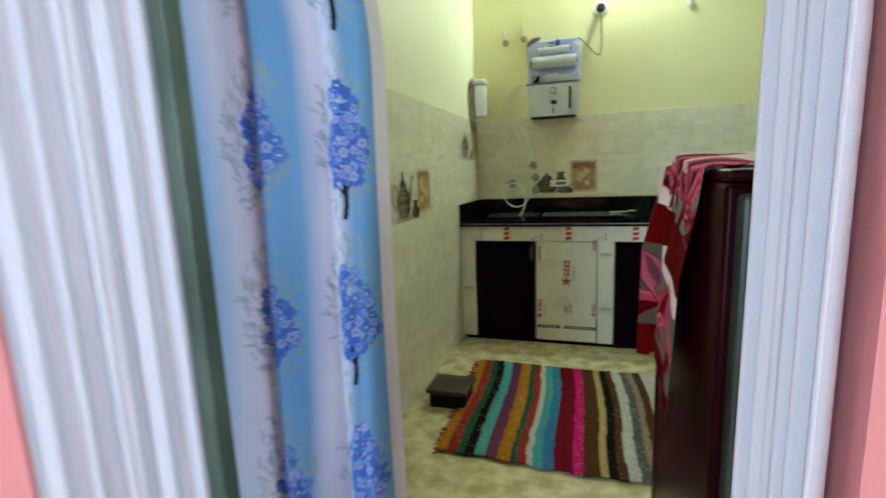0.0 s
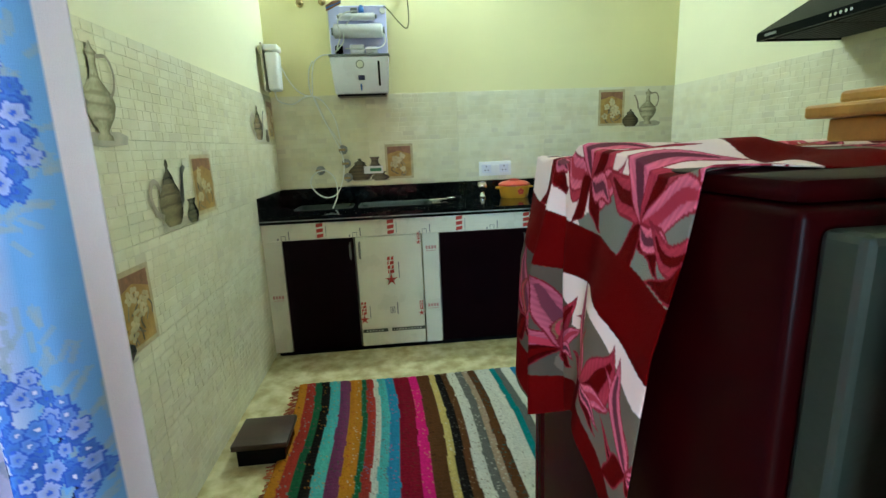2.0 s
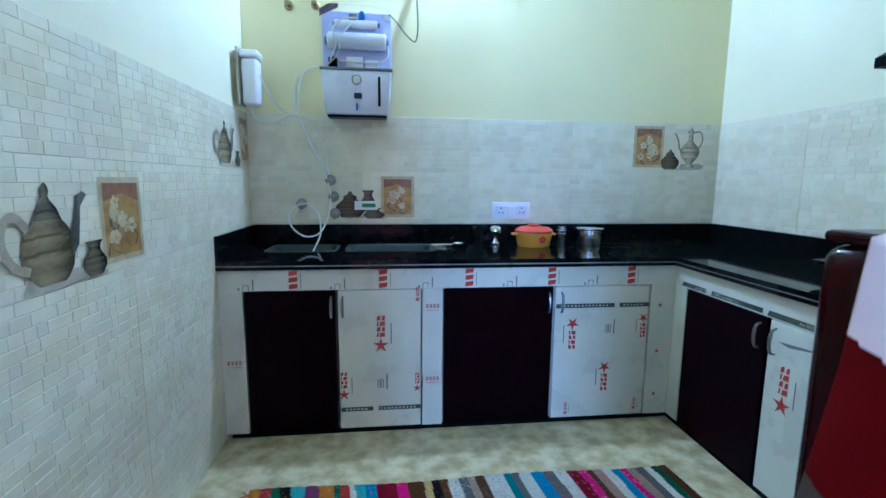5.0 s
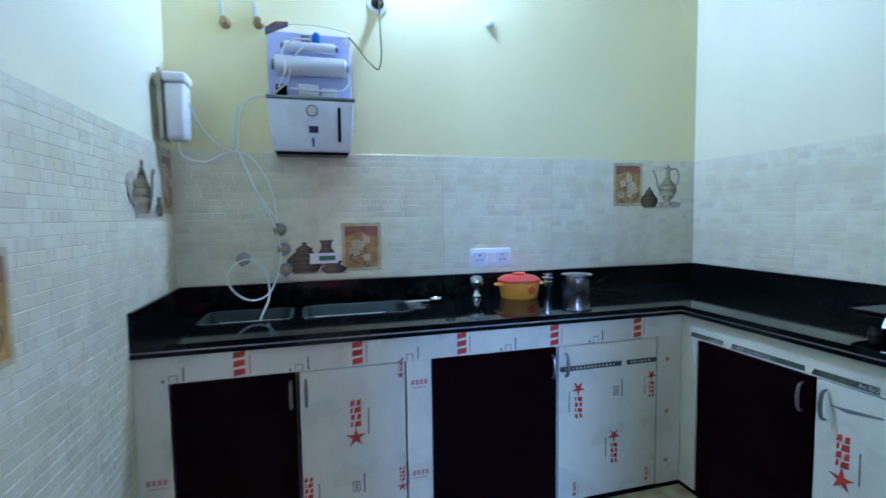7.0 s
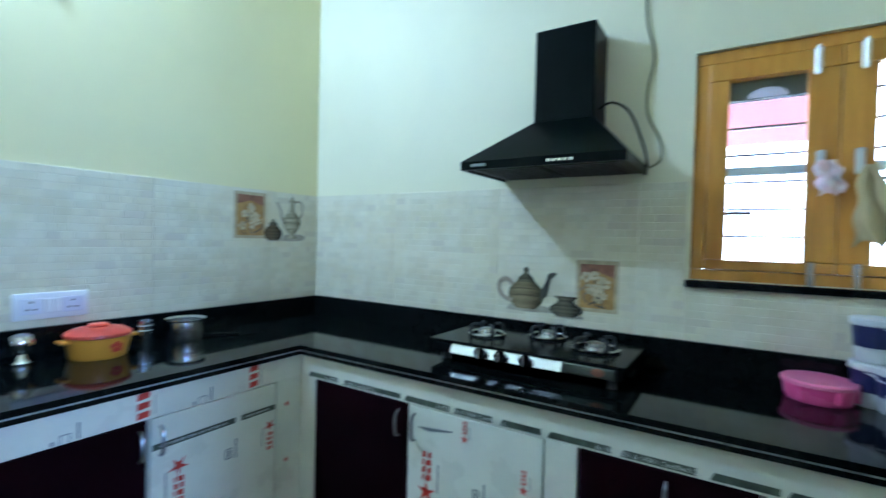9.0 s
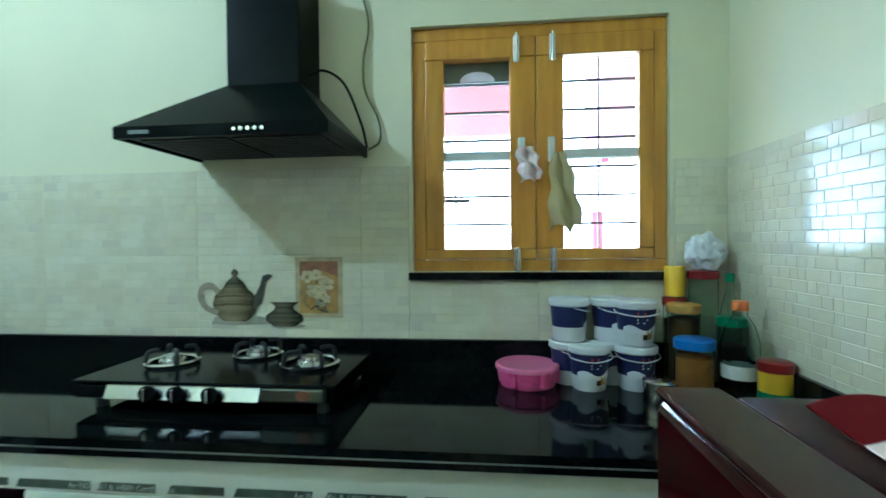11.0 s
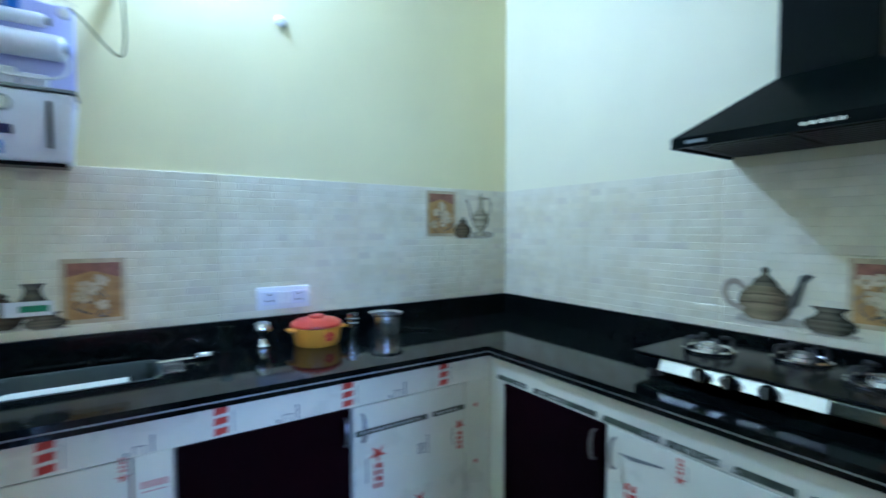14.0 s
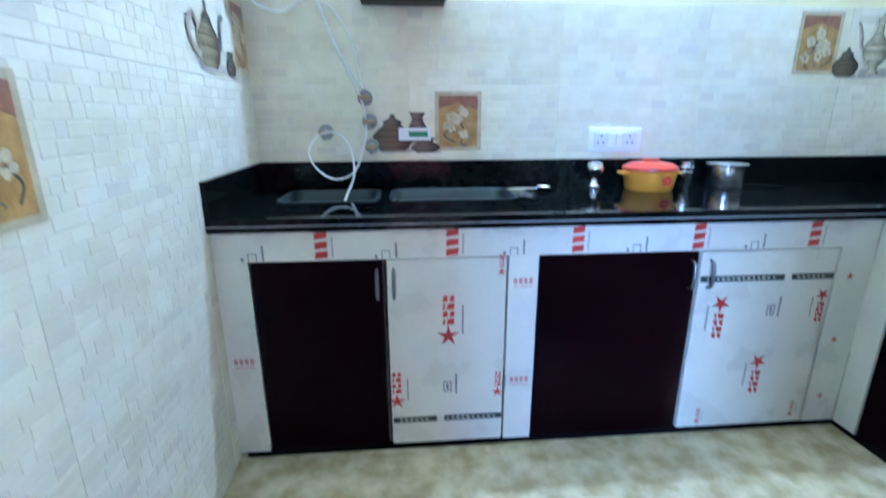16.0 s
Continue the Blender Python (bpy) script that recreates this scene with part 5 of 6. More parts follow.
part("label_band", lathe([(0.0386, 0.028), (0.0386, 0.062)], (2.44, -3.006, CZ), 30), M["dgreen"], snack_tin, "green band round the tin", True)
jar("pickle_jar", (2.628, -2.995, CZ), 0.040, 0.20, "dgreen", "foodb", "glass pickle jar with dark green lid", fill=0.7)
turned("steel_tin", (2.525, -2.755, CZ), [(0, 0), (0.042, 0), (0.044, 0.004), (0.044, 0.04), (0.047, 0.042), (0.047, 0.058), (0.042, 0.062), (0, 0.062)], M["chrome"], "small round steel tin with lid", "tin")
turned("yellow_beaker", (2.733, -2.872, CZ + 0.27), [(0, 0), (0.030, 0), (0.031, 0.09), (0.029, 0.095), (0, 0.095)], M["yellow"], "yellow plastic beaker upside down on a jar", "beaker")
jar("coffee_jar", (2.733, -2.872, CZ), 0.034, 0.245, "darklid", "foodb", "jar of coffee with dark red lid", fill=0.8)
turned("water_bottle", (2.525, -2.965, CZ), [(0.0000, 0.0000), (0.0414, 0.0000), (0.0469, 0.0067), (0.0469, 0.0560), (0.0428, 0.0616), (0.0469, 0.0672), (0.0469, 0.1120), (0.0428, 0.1176), (0.0469, 0.1232), (0.0469, 0.1680), (0.0359, 0.2128), (0.0179, 0.2408), (0.0179, 0.2632), (0.0159, 0.2632), (0.0152, 0.2408), (0.0331, 0.2128), (0.0442, 0.1680), (0.0442, 0.0090), (0.0000, 0.0045)], M["pet"], "ribbed clear plastic bottle with orange cap", "bottle", "", [("cap", [(0.0000, 0.2800), (0.0193, 0.2800), (0.0207, 0.2766), (0.0207, 0.2554), (0.0186, 0.2554)], M["capor"], "orange screw cap"), ("label_band", [(0.0476, 0.0728), (0.0476, 0.1098)], M["pale"], "pale bottle label")])
turned("sauce_bottle", (2.69, -3.018, CZ), [(0, 0), (0.027, 0), (0.03, 0.005), (0.03, 0.2), (0.024, 0.24), (0.011, 0.29), (0.011, 0.325), (0.009, 0.325), (0.009, 0.29), (0.022, 0.24), (0.028, 0.2), (0.028, 0.007), (0, 0.004)], M["pet"], "tall clear bottle with green cap", "bottle", "", [("cap", [(0, 0.345), (0.013, 0.345), (0.014, 0.342), (0.014, 0.318), (0.012, 0.318)], M["dgreen"], "green screw cap")])


def crumpled_bag():
    at = (2.715, -2.955, CZ + 0.353)
    t = thing("plastic_bag", at, "crumpled white translucent plastic bag on a jar", "plastic bag")
    own = bmesh.new()
    bmesh.ops.create_icosphere(own, subdivisions=4, radius=1.0)
    for v in own.verts:
        n = 1 + 0.35 * noise.noise(v.co * 2.3) + 0.16 * noise.noise(v.co * 6)
        v.co = Vector((at[0] + 0.045 * v.co.x * n, at[1] + 0.055 * v.co.y * n, at[2] + 0.055 + 0.055 * v.co.z * n))
    part("bag", own, M["bag"], t, "", True)


crumpled_bag()


# ---- fridge with its cloth ----
FX0, FX1, FY0, FY1, FZ = 1.045, 1.59, -2.995, -2.425, 1.15


def fridge():
    t = thing("refrigerator", ((FX0 + FX1) / 2, (FY0 + FY1) / 2, 0), "glossy dark red single-door refrigerator", "refrigerator")
    part("cabinet", box(FX0, FX1, FY0, FY1 - 0.058, 0.04, FZ, 0.008, seg=3), M["fridgeside"], t, "", True)
    part("top_plate", box(FX0 + 0.004, FX1 - 0.004, FY0 + 0.01, FY1 - 0.06, FZ + 0.0005, FZ + 0.018, 0.006), M["fridgeside"], t, "", True)
    part("gasket", box(FX0 + 0.012, FX1 - 0.012, FY1 - 0.057, FY1 - 0.048, 0.06, FZ - 0.01), M["gasket"], t)
    d = box(FX0 - 0.002, FX1 + 0.002, FY1 - 0.047, FY1, 0.055, FZ + 0.016, 0.014, seg=4)
    for v in d.verts:
        if v.co.y > FY1 - 0.01:
            v.co.y += 0.012 * (1 - ((v.co.x - (FX0 + FX1) / 2) / 0.28) ** 2)
    door = part("door", d, M["fridge"], t, "curved glossy dark red door", True)
    part("door_cap", box(FX0 + 0.004, FX1 - 0.004, FY1 - 0.05, FY1 + 0.002, FZ + 0.0165, FZ + 0.024, 0.003), M["fridge"], door)
    part("lock", lathe([(0, 0), (0.011, 0), (0.011, 0.006), (0, 0.006)], (1.455, FY1 + 0.014, 1.02), 18, axis="y", squash=1.9), M["chrome"], door, "oval chrome lock", True)
    part("brand_mark", box(1.48, 1.51, FY1 + 0.008, FY1 + 0.012, 0.99, 0.998, 0.001), M["chrome"], door)
    part("back_panel", box(FX0 + 0.012, FX1 - 0.012, FY0 - 0.034, FY0 - 0.001, 0.1, FZ - 0.012, 0.006), M["greygreen"], t, "grey-green metal rear panel")
    for x in (FX0 + 0.05, FX1 - 0.05):
        for y in (FY0 + 0.06, FY1 - 0.12):
            part("foot", lathe([(0, 0), (0.022, 0), (0.018, 0.041), (0, 0.041)], (x, y, 0), 14), M["gasket"], t, "", True)


fridge()

MAROON, PINK, ROSE, GREYC, IVORY, TAUPE, PLUM, SAGE = (np.array(c) for c in ((0.095, 0.0008, 0.0012), (0.66, 0.14, 0.21), (0.40, 0.035, 0.06), (0.15, 0.118, 0.082), (0.82, 0.66, 0.58), (0.36, 0.17, 0.09), (0.13, 0.03, 0.045), (0.19, 0.20, 0.15)))
FAN = ((-1.35, 0.085, 0.017, 1), (-0.8, 0.105, 0.019, 0), (-0.28, 0.135, 0.025, 2), (0.12, 0.085, 0.011, 3), (0.55, 0.12, 0.03, 1), (1.15, 0.095, 0.02, 0), (2.2, 0.075, 0.017, 4), (-2.3, 0.08, 0.018, 4), (1.75, 0.06, 0.014, 2))


def leaf_mask(u, v, cx, cy, length, width, ang, bend):
    """A flame-shaped leaf from (cx, cy): its outline, its inside and its midrib."""
    c, s = math.cos(ang), math.sin(ang)
    a, b = (u - cx) * s - (v - cy) * c, (u - cx) * c + (v - cy) * s
    k = np.clip(a / length, 0, 1)
    b = b - bend * length * k * (1 - k) * 2 - 0.004 * np.sin(9 * k)
    half = width * np.sin(np.pi * k ** 0.7) * (1 - 0.25 * k)
    inside = (a > 0) & (a < length)
    tone = 0.62 + 0.55 * np.clip(np.abs(b) / (half + 1e-5), 0, 1) + 0.12 * np.sin(55 * k + 700 * b)
    return inside & (np.abs(b) < half), inside & (np.abs(b) < half - 0.0025), inside & (np.abs(b) < 0.40 * half - 0.001) & (k < 0.8), tone[:, None]


def throw_dye(u, v):
    """Slanting maroon bands, ivory and grey between them, with large outlined leaves."""
    w, s = u * 0.50, v * 0.93
    r3 = random.Random(11)
    wob = 0.003 * np.sin(19 * w) + 0.001 * np.sin(61 * w + 1)
    drop = s - 0.545 - 0.13 * w + wob
    band = drop % 0.285
    edge = 0.17 - 0.05 * (u > 0.62) + 0.012 * np.sin(30 * w + 9 * np.floor(drop / 0.285))
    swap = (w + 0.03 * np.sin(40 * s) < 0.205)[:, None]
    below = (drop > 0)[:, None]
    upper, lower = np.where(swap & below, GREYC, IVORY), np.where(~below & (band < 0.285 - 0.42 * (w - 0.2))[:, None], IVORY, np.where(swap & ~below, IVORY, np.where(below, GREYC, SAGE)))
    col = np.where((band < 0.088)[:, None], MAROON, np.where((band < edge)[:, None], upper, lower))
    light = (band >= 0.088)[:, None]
    # Lower front part: shade put into the dye, colours cut to 0.55.
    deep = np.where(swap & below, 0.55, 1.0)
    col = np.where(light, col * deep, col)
    for k in range(-3, 3):
        for j in range(4):
            cx = 0.05 + 0.145 * j + r3.uniform(-0.02, 0.02) + (0.06 if k % 2 else 0)
            cy = 0.545 + 0.13 * cx + 0.285 * k + 0.225 + r3.uniform(-0.015, 0.015)
            for ang, length, wid, look_of in FAN:
                g = r3.uniform(0.85, 1.2)
                o, i, m, tone = leaf_mask(w, s, cx, cy, 1.1 * length * g, wid * g, ang + r3.uniform(-0.2, 0.2), r3.uniform(-0.5, 0.5))
                fill, core = ((PINK, ROSE), (ROSE, MAROON), (PINK, PLUM), (TAUPE, ROSE), (MAROON, MAROON))[look_of]
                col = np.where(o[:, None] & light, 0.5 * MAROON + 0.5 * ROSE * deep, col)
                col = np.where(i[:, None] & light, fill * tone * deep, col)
                col = np.where((m & i)[:, None] & light, core, col)
    return col


def draped_cloth():
    """Runs across the fridge top and hangs down its side towards the doorway."""
    t = thing("draped_cloth", (FX0, -2.6, FZ), "maroon, ivory and pink leaf-printed cloth draped over the fridge", "cloth")
    top, hang = 0.50, 0.43

    def place(u, v):
        s = v * (top + hang)
        on_top = s < top
        down = np.clip(s - top, 0, None)
        reach = 0.86 + 0.09 * np.sin(7 * u + 0.3) - 0.03 * u
        down = down * reach
        fold = 0.042 * np.exp(-((u - 0.22 - 0.25 * down) / 0.035) ** 2) - 0.024 * np.exp(-((u - 0.31 - 0.25 * down) / 0.03) ** 2) + 0.016 * np.sin(8.5 * u + 0.6 + 1.5 * down) + 0.007 * np.sin(19 * u + 4 * down)
        flat = np.clip((top - s - 0.16) / 0.05, 0, 1) * np.clip((u - 0.42) / 0.08, 0, 1)
        lift = 0.024 + (1 - flat) * (0.006 * np.sin(9 * u + 5 * v) + 0.005 * np.sin(23 * u - 17 * v) + 0.016 * np.exp(-((u - 0.25 - 0.3 * v) / 0.07) ** 2) + 0.010 * np.exp(-((u - 0.6) / 0.09) ** 2)) + 0.006 * flat
        x = np.where(on_top, FX0 + (top - s), FX0 - 0.008 - (0.021 + fold) * np.clip(down / 0.15, 0, 1) * 0.7 - 0.03 * down)
        z = np.where(on_top, FZ + lift, FZ + lift * np.clip(1 - down / 0.05, 0, 1) - down)
        y = FY1 - 0.04 - u * 0.445 - np.where(on_top, (0.10 * (1 - u) + 0.09 * u) * (top - s), 0.0) + 0.14 * down * u
        return x, y, z
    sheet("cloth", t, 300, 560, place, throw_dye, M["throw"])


draped_cloth()


def boards():
    """Two thin boards on low battens, lying on the cloth."""
    z = FZ + 0.0345
    t = thing("flat_board", (1.425, -2.83, z), "yellow wooden board lying on the fridge top", "board", "boards on the fridge")
    part("board", box(1.290, 1.585, -2.94, -2.72, z + 0.028, z + 0.044, 0.004), M["board"], t)
    part("batten", box(1.315, 1.345, -2.93, -2.73, z + 0.0005, z + 0.0275, 0.003), M["board"], t)
    part("batten", box(1.515, 1.545, -2.93, -2.73, z + 0.0005, z + 0.0275, 0.003), M["board"], t)
    t2 = thing("flat_board", (1.435, -2.83, z + 0.0445), "smaller yellow wooden board stacked on another", "board", "boards on the fridge")
    part("board", box(1.320, 1.575, -2.935, -2.735, z + 0.0445, z + 0.059, 0.004), M["board"], t2)
    part("knob", lathe([(0, 0.0595), (0.014, 0.0595), (0.02, 0.067), (0.012, 0.074), (0, 0.075)], (1.445, -2.83, z), 16), M["brown"], t2, "small dark wooden knob", True)


boards()


# ---- floor things ----
RUGC = dict(w=(0.62, 0.60, 0.52), m=(0.22, 0.012, 0.03), p=(0.62, 0.02, 0.20), t=(0.02, 0.22, 0.22), g=(0.03, 0.14, 0.07), o=(0.48, 0.22, 0.03), b=(0.05, 0.26, 0.42), k=(0.02, 0.016, 0.014), n=(0.13, 0.06, 0.025), y=(0.52, 0.40, 0.16), c=(0.38, 0.28, 0.20), l=(0.12, 0.42, 0.42), s=(0.16, 0.16, 0.14), v=(0.20, 0.06, 0.14), r=(0.36, 0.05, 0.04))
STRIPES = "o r g k l v o o g r w l b m m p n n y k n w s c n w w t s w b s w m p n c w b p c s w g n"
RX0, RX1, RY0, RY1 = 0.25, 1.95, -1.958, -0.985


def rug():
    t = thing("rag_rug", (1.0, -1.5, 0), "striped multicoloured rag rug lying on the floor", "rug")
    keys = STRIPES.split()
    rr = np.random.RandomState(3)
    widths = rr.uniform(0.6, 1.4, len(keys))
    edges = np.concatenate([[0], np.cumsum(widths) / widths.sum()])
    cols = np.array([RUGC[k] for k in keys]) ** 1.15

    def dye(u, v):
        w = u + 0.0016 * np.sin(9 * v + 30 * u) + 0.0008 * np.sin(41 * v + 9 * u)
        k = np.clip(np.searchsorted(edges, w) - 1, 0, len(keys) - 1)
        fleck = rr.uniform(0.84, 1.12, len(u))[:, None]
        mix = (rr.uniform(0, 1, len(u)) < 0.05)[:, None]
        return np.where(mix, cols[(k + 3) % len(keys)] * 0.6 + 0.4 * cols[k], cols[k]) * fleck

    def place(u, v):
        k = (u - edges[np.clip(np.searchsorted(edges, u) - 1, 0, len(keys) - 1)]) / 0.03
        x = RX0 + (RX1 - RX0) * u + 0.012 * np.sin(5 * v) + 0.05 * (v - 0.5)
        y = RY1 + (RY0 - RY1) * v + 0.010 * np.sin(11 * u + 1) + 0.006 * np.sin(67 * u) * (v > 0.98)
        z = 0.009 + 0.0035 * np.abs(np.sin(math.pi * k)) + 0.004 * noise_like(u, v) + 0.0018 * np.sin(330 * v)
        return x, y, z
    ob = sheet("weave", t, 280, 170, place, dye, M["rug"])
    ob.modifiers["thickness"].thickness = 0.008
    own = bmesh.new()
    r4 = random.Random(4)
    for k in range(70):
        y = RY0 + (RY1 - RY0) * (k + r4.random()) / 70
        x = RX0 + 0.012 + 0.05 * ((RY1 - y) / (RY1 - RY0) - 0.5)
        sweep([(x + 0.02, y, 0.012), (x - 0.015, y + r4.uniform(-0.01, 0.01), 0.009), (x - r4.uniform(0.03, 0.05), y + r4.uniform(-0.02, 0.02), 0.004)], 0.003, 5, bm=own, steps=3)
    part("fringe", own, M["fringe"], t, "orange-red knotted fringe", True)["kind"] = "stuff"


def noise_like(u, v):
    return np.sin(7 * u + 3 * v) * np.sin(5 * v + 1) * 0.5 + 0.5 * np.sin(19 * u) * np.sin(13 * v)


M["fringe"] = mat("orange_red_yarn", (0.42, 0.14, 0.04), 0.95, var=0.4, scale=30, col2=(0.22, 0.03, 0.03))
rug()


def stool():
    t = thing("low_stool", (0.2, -1.50, 0), "low dark brown wooden floor stool by the wall", "stool")
    part("seat", box(0.09, 0.305, -1.60, -1.40, 0.075, 0.10, 0.006), M["brown"], t, "", True)
    part("side", box(0.105, 0.29, -1.585, -1.56, 0.0, 0.0745, 0.003), M["black"], t)
    part("side", box(0.105, 0.29, -1.44, -1.415, 0.0, 0.0745, 0.003), M["black"], t)
    part("side", box(0.105, 0.125, -1.5595, -1.4405, 0.0, 0.0745, 0.003), M["black"], t)
    part("side", box(0.27, 0.29, -1.5595, -1.4405, 0.0, 0.0745, 0.003), M["black"], t)


stool()


# ---- curtains in the doorway ----
SKYB, PALEB, DEEPB, MIDB, TRUNK, LEAFG, WHITEB = (np.array(c) for c in ((0.17, 0.40, 0.72), (0.70, 0.73, 0.86), (0.03, 0.09, 0.42), (0.09, 0.24, 0.66), (0.015, 0.02, 0.06), (0.30, 0.42, 0.47), (0.78, 0.80, 0.86)))


def tree_dye(u, v):
    """Rows of blue flowering trees on soft blue and white bands."""
    r6 = random.Random(5)
    w, z = u * 0.33, 0.895 + (hang_height(v) - 1.085) / 1.65
    band = 0.5 + 0.5 * np.sin(w * 2 * math.pi / 0.125 + 2.2 + 0.5 * np.sin(5 * z))
    band = np.clip((band - 0.22) / 0.56, 0, 1)
    col = SKYB + (PALEB - SKYB) * band[:, None]
    for row in range(8):
        for k in range(4):
            cx, base = 0.278 - 0.122 * k, 0.895 + 0.236 * (row - 3) + 0.004 * k
            near = (np.abs(w - cx) < 0.075) & (z > base - 0.01) & (z < base + 0.23)
            if not near.any():
                continue
            x, y, sub = (w[near] - cx) * 1.2, z[near] - base, col[near]
            for q in range(150):                       # pale leaves behind the crown
                a, rr = r6.uniform(0, 6.28), r6.uniform(0.75, 1.5)
                px, py = -0.008 + 0.040 * rr * math.cos(a), 0.108 + 0.074 * rr * math.sin(a)
                t = math.atan2(py - 0.03, px) + r6.uniform(-0.7, 0.7)
                da, db = (x - px) * math.cos(t) + (y - py) * math.sin(t), -(x - px) * math.sin(t) + (y - py) * math.cos(t)
                hit = (np.abs(da) < 0.0075) & (np.abs(db) < 0.0019)
                sub = np.where(hit[:, None], 0.55 * LEAFG + 0.45 * sub, sub)
            for slope, y0, y1, half in ((0, 0, 0.07, 0.0034), (0.75, 0.035, 0.075, 0.0021), (-0.75, 0.030, 0.075, 0.0021), (0.3, 0.05, 0.12, 0.0017), (-0.35, 0.05, 0.11, 0.0017)):
                limb = (np.abs(x - 0.003 * np.sin(60 * y) - slope * (y - y0)) < half) & (y > y0) & (y < y1)
                sub = np.where(limb[:, None], TRUNK, sub)
            blooms = []
            while len(blooms) < 95:
                px, py = r6.uniform(-0.04, 0.04), r6.uniform(0.045, 0.172)
                f = (py - 0.045) / 0.127
                if abs(px) < 0.041 * min(1.0, 1.9 * f + 0.55) * (1 - 0.75 * f ** 2.6):
                    blooms.append((px, py))
            for n, (px, py) in enumerate(blooms):
                rad, tone, a0 = r6.uniform(0.0048, 0.0078), r6.random(), r6.uniform(0, 6.28)
                dx, dy = x - px, y - py
                d = np.sqrt(dx * dx + dy * dy) / (rad * (1 + 0.13 * np.cos(5 * np.arctan2(dy, dx) + a0)))
                petal = DEEPB + (MIDB - DEEPB) * (0.35 + 0.65 * tone) if n < 60 else MIDB + (WHITEB - MIDB) * 0.4 * tone
                shade = petal[None, :] * (0.75 + 0.4 * np.clip(d, 0, 1))[:, None]
                sub = np.where((d < 1.12)[:, None], np.where((d < 0.95)[:, None], shade, DEEPB * 1.3), sub)
                sub = np.where((d < 0.25)[:, None], DEEPB * 1.6 if tone > 0.25 else PALEB, sub)
            col[near] = sub
    return np.where((u > 0.962)[:, None], WHITEB, col)


def hang_height(v):
    """Height of the cloth's rows, closest together at eye level."""
    return np.interp(v, (0, 0.13, 0.88, 1), (2.11, 1.60, 0.55, 0.04))


def blue_curtain():
    t = thing("door_curtain", (0.3, -2.95, 2.12), "blue and white tree-printed curtain pushed into the kitchen", "curtain")

    def place(u, v):
        z = hang_height(v)
        v = (2.11 - z) / 2.07
        gather = 0.5 + 0.5 * v
        k = np.clip((2.11 - z) / 0.7, 0, 1)
        swing = k * k * (3 - 2 * k)                    # pushed inwards below the rod
        x = 0.03 + 0.405 * u + 0.010 * np.sin(5 * v + 1) * u
        y = -2.955 + 0.265 * u * swing + (0.040 * np.sin(2 * math.pi * 3.1 * u + 0.6) + 0.012 * np.sin(2 * math.pi * 7 * u + 2 * v)) * gather
        return x, y, z
    sheet("cloth", t, 300, 640, place, tree_dye, M["curtain"])
    r = thing("curtain_rod", (0.6, -2.955, 2.12), "thin steel curtain rod over the doorway", "curtain rod")
    part("rod", lathe([(0, 0), (0.008, 0), (0.008, 1.3), (0, 1.3)], (0.01, -2.955, 2.125), 14, axis="x"), M["steel"], r, "", True)
    for x in (0.03, 1.25):
        part("bracket", box(x, x + 0.012, SY + 0.001, -2.945, 2.115, 2.135, 0.003), M["steel"], r)


blue_curtain()


def white_curtain(name, x0, x1, ya, yb, folds, seed):
    t = thing(name, ((x0 + x1) / 2, SY - 0.2, 2.2), "plain white gathered curtain beside the hall doorway", "curtain", "white hall curtains")

    def place(u, v):
        f = 0.012 * np.sin(2 * math.pi * folds * u + seed) * (0.6 + 0.4 * v) + 0.004 * np.sin(2 * math.pi * folds * 2.3 * u)
        d = math.hypot(x1 - x0, yb - ya)
        return x0 + (x1 - x0) * u - f * (yb - ya) / d, ya + (yb - ya) * u + f * (x1 - x0) / d, 2.055 - 2.02 * v
    sheet("cloth", t, 90, 60, place, lambda u, v: np.tile(np.array([0.64, 0.645, 0.71]), (len(u), 1)), M["curtain"])


white_curtain("side_curtain", 0.045, 0.205, SY - 0.165, SY + 0.02, 5.0, 0.4)
white_curtain("side_curtain", 1.082, 1.062, SY - 0.152, SY - 0.004, 4.5, 1.4)


# ---- wall tiles ----
TW, TH = 0.61, 0.305


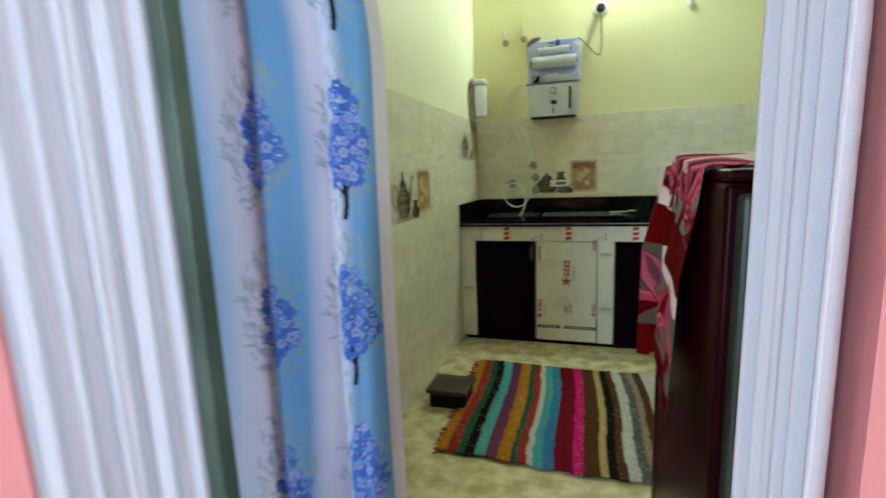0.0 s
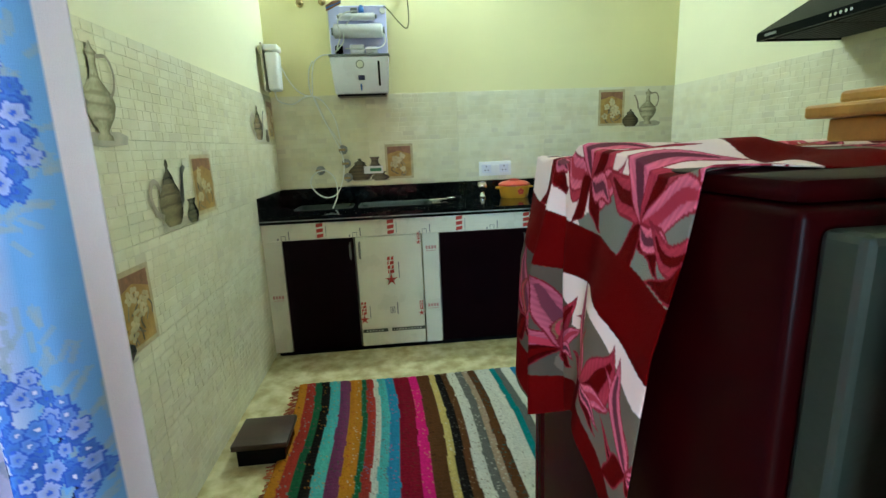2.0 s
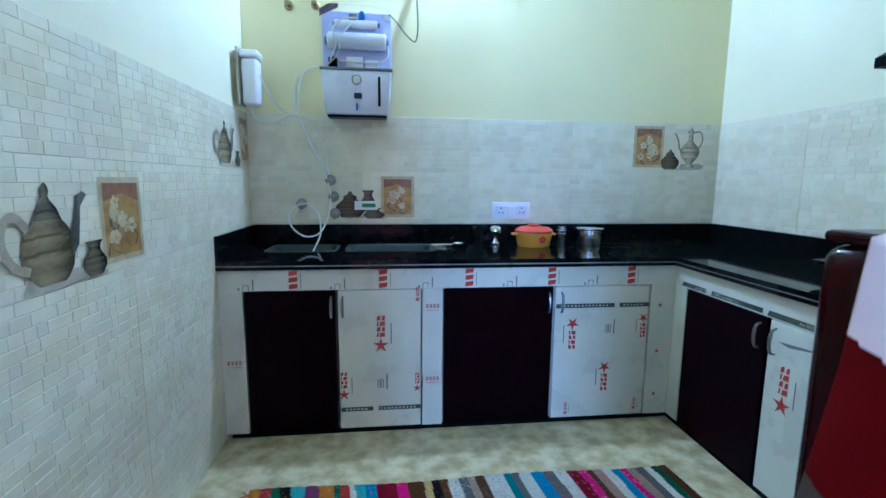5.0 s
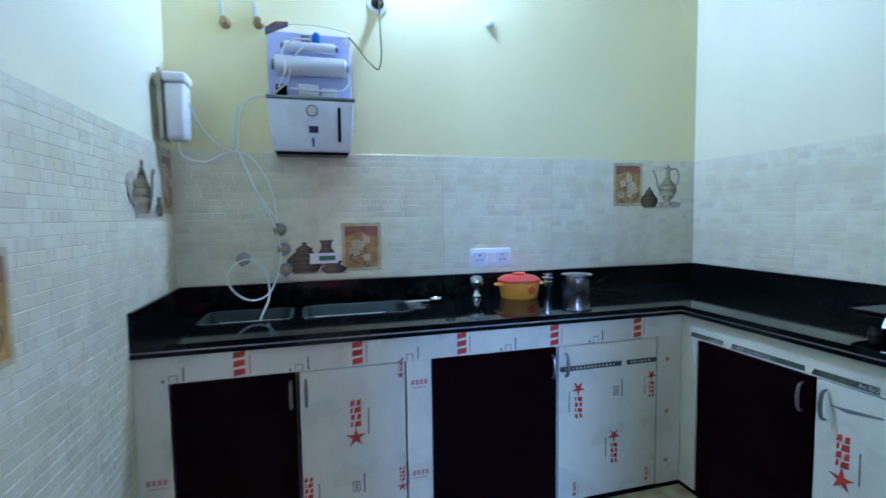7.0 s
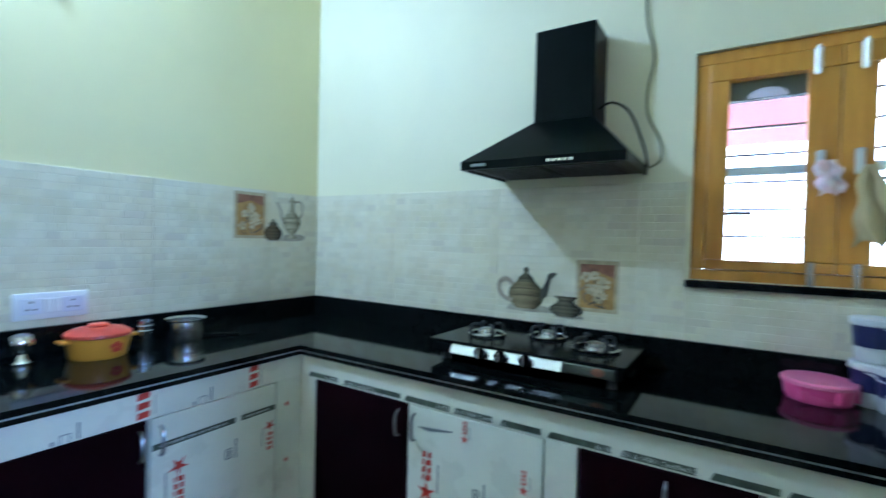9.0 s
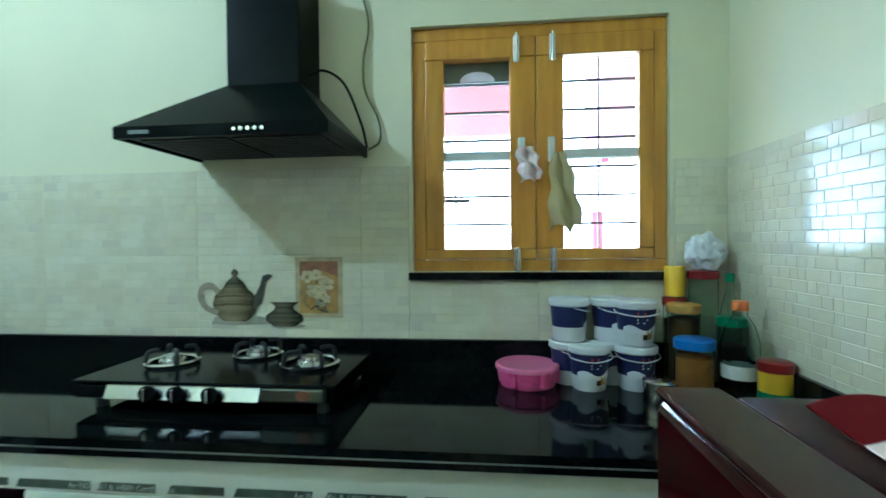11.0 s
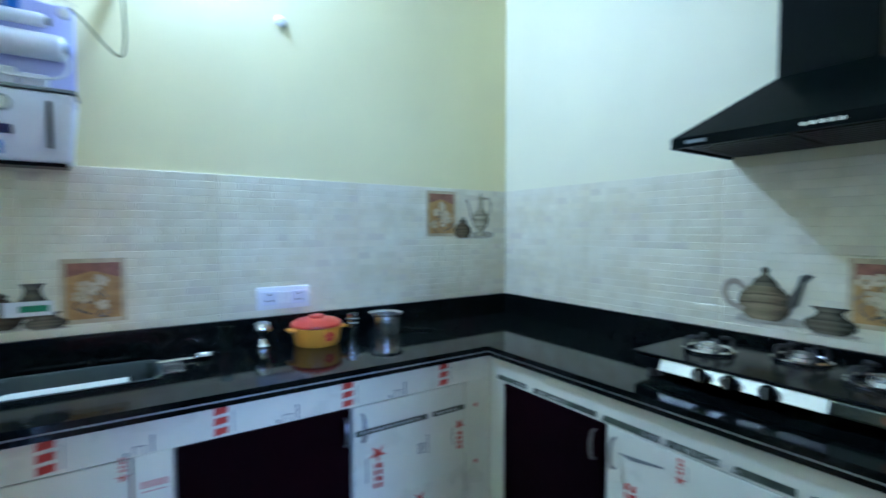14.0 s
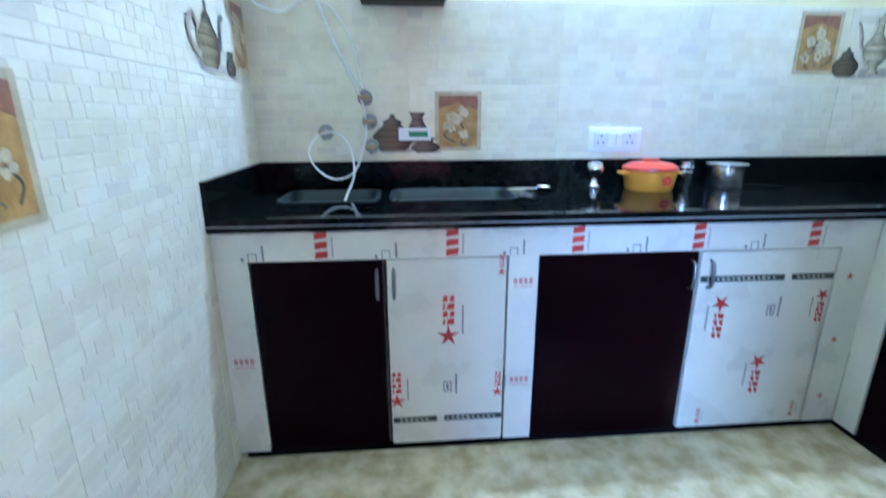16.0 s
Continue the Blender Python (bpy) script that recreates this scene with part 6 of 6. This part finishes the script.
def tile_mesh(seed, w, h):
    """A glazed tile body with a mosaic of low bricks, lying in the plane y = 0 and facing -y."""
    r5 = random.Random(seed)
    verts, faces = [], []

    def slab(u0, u1, v0, v1, d0, d1, c, tilt=0.0):
        n = len(verts)
        e = [-d1 - r5.uniform(0, tilt) for _ in range(4)]
        verts.extend([(u0, -d0, v0), (u1, -d0, v0), (u1, -d0, v1), (u0, -d0, v1), (u0 + c, e[0], v0 + c), (u1 - c, e[1], v0 + c), (u1 - c, e[2], v1 - c), (u0 + c, e[3], v1 - c)])
        faces.extend([(n + 4, n + 5, n + 6, n + 7)] + [(n + k, n + (k + 1) % 4, n + 4 + (k + 1) % 4, n + 4 + k) for k in range(4)])
    g = 0.0002
    slab(g, w - g, g, h - g, 0.001, 0.0076, 0.0002)
    rows = max(1, round(h / 0.0305))
    for j in range(rows):
        u = 0.0003
        v0, v1 = h * j / rows + 0.0005, h * (j + 1) / rows - 0.0005
        while u < w - 0.004:
            b = r5.uniform(0.028, 0.095)
            b = w - u if u + b > w - 0.03 else b
            slab(u, u + b - 0.0011, v0, v1, 0.0076, 0.0081, 0.0012, 0.0008)
            u += b
    me = bpy.data.meshes.new("tile")
    me.from_pydata(verts, [], faces)
    me.materials.append(M["tile"])
    me.materials.append(M["grout"])
    for f in me.polygons[:5]:
        f.material_index = 1
    return me


MESHES = {}


def tile_wall(wall, parent, turn, length, z0, skip=None):
    """Rows of tiles from the tile line T downwards, along a wall from its left end."""
    z, row = T, 0
    while z > z0 + 0.004:
        h = min(TH, z - z0)
        u = 0.0
        n = 0
        while u < length - 0.004:
            w = min(TW, length - u)
            spans = [(u, u + w, z - h, z)]
            if skip:
                s0, s1, q0, q1 = skip
                a, b, c, d = spans[0]
                if b > s0 and a < s1 and d > q0 and c < q1:
                    spans = []
                    if a < s0 - 0.004:
                        spans.append((a, s0, c, d))
                    if b > s1 + 0.004:
                        spans.append((s1, b, c, d))
                    if c < q0 - 0.004:
                        spans.append((max(a, s0), min(b, s1), c, q0))
            for a, b, c, d in spans:
                kind = (round(b - a, 3), round(d - c, 3), (n + row) % 3)
                if kind not in MESHES:
                    MESHES[kind] = tile_mesh(int(1000 * kind[0] + 7 * kind[2]), kind[0], kind[1])
                ob = new("tile", MESHES[kind])
                ob.matrix_world = turn @ Matrix.Translation((a, 0, c))
                ob.parent = parent
            u += w
            n += 1
        z -= h
        row += 1


byname = bpy.data.objects
tile_wall("west", byname["wall_west"], Matrix.Translation((0, SY, 0)) @ Matrix.Rotation(radians(90), 4, "Z"), -SY, 0.004)
tile_wall("north", byname["wall_north"], Matrix.Translation((0.0085, 0, 0)), W - 0.017, 0.958)
tile_wall("east", byname["wall_east"], Matrix.Translation((W, -0.0085, 0)) @ Matrix.Rotation(radians(-90), 4, "Z"), -SY - 0.017, 0.958, skip=(-WY1 - 0.0205, -WY0 + 0.0045, WZ0 - 0.0275, 9))
tile_wall("south", byname["wall_south"], Matrix.Translation((W, SY, 0)) @ Matrix.Rotation(radians(180), 4, "Z"), W - DX1 - 0.041, 0.004)
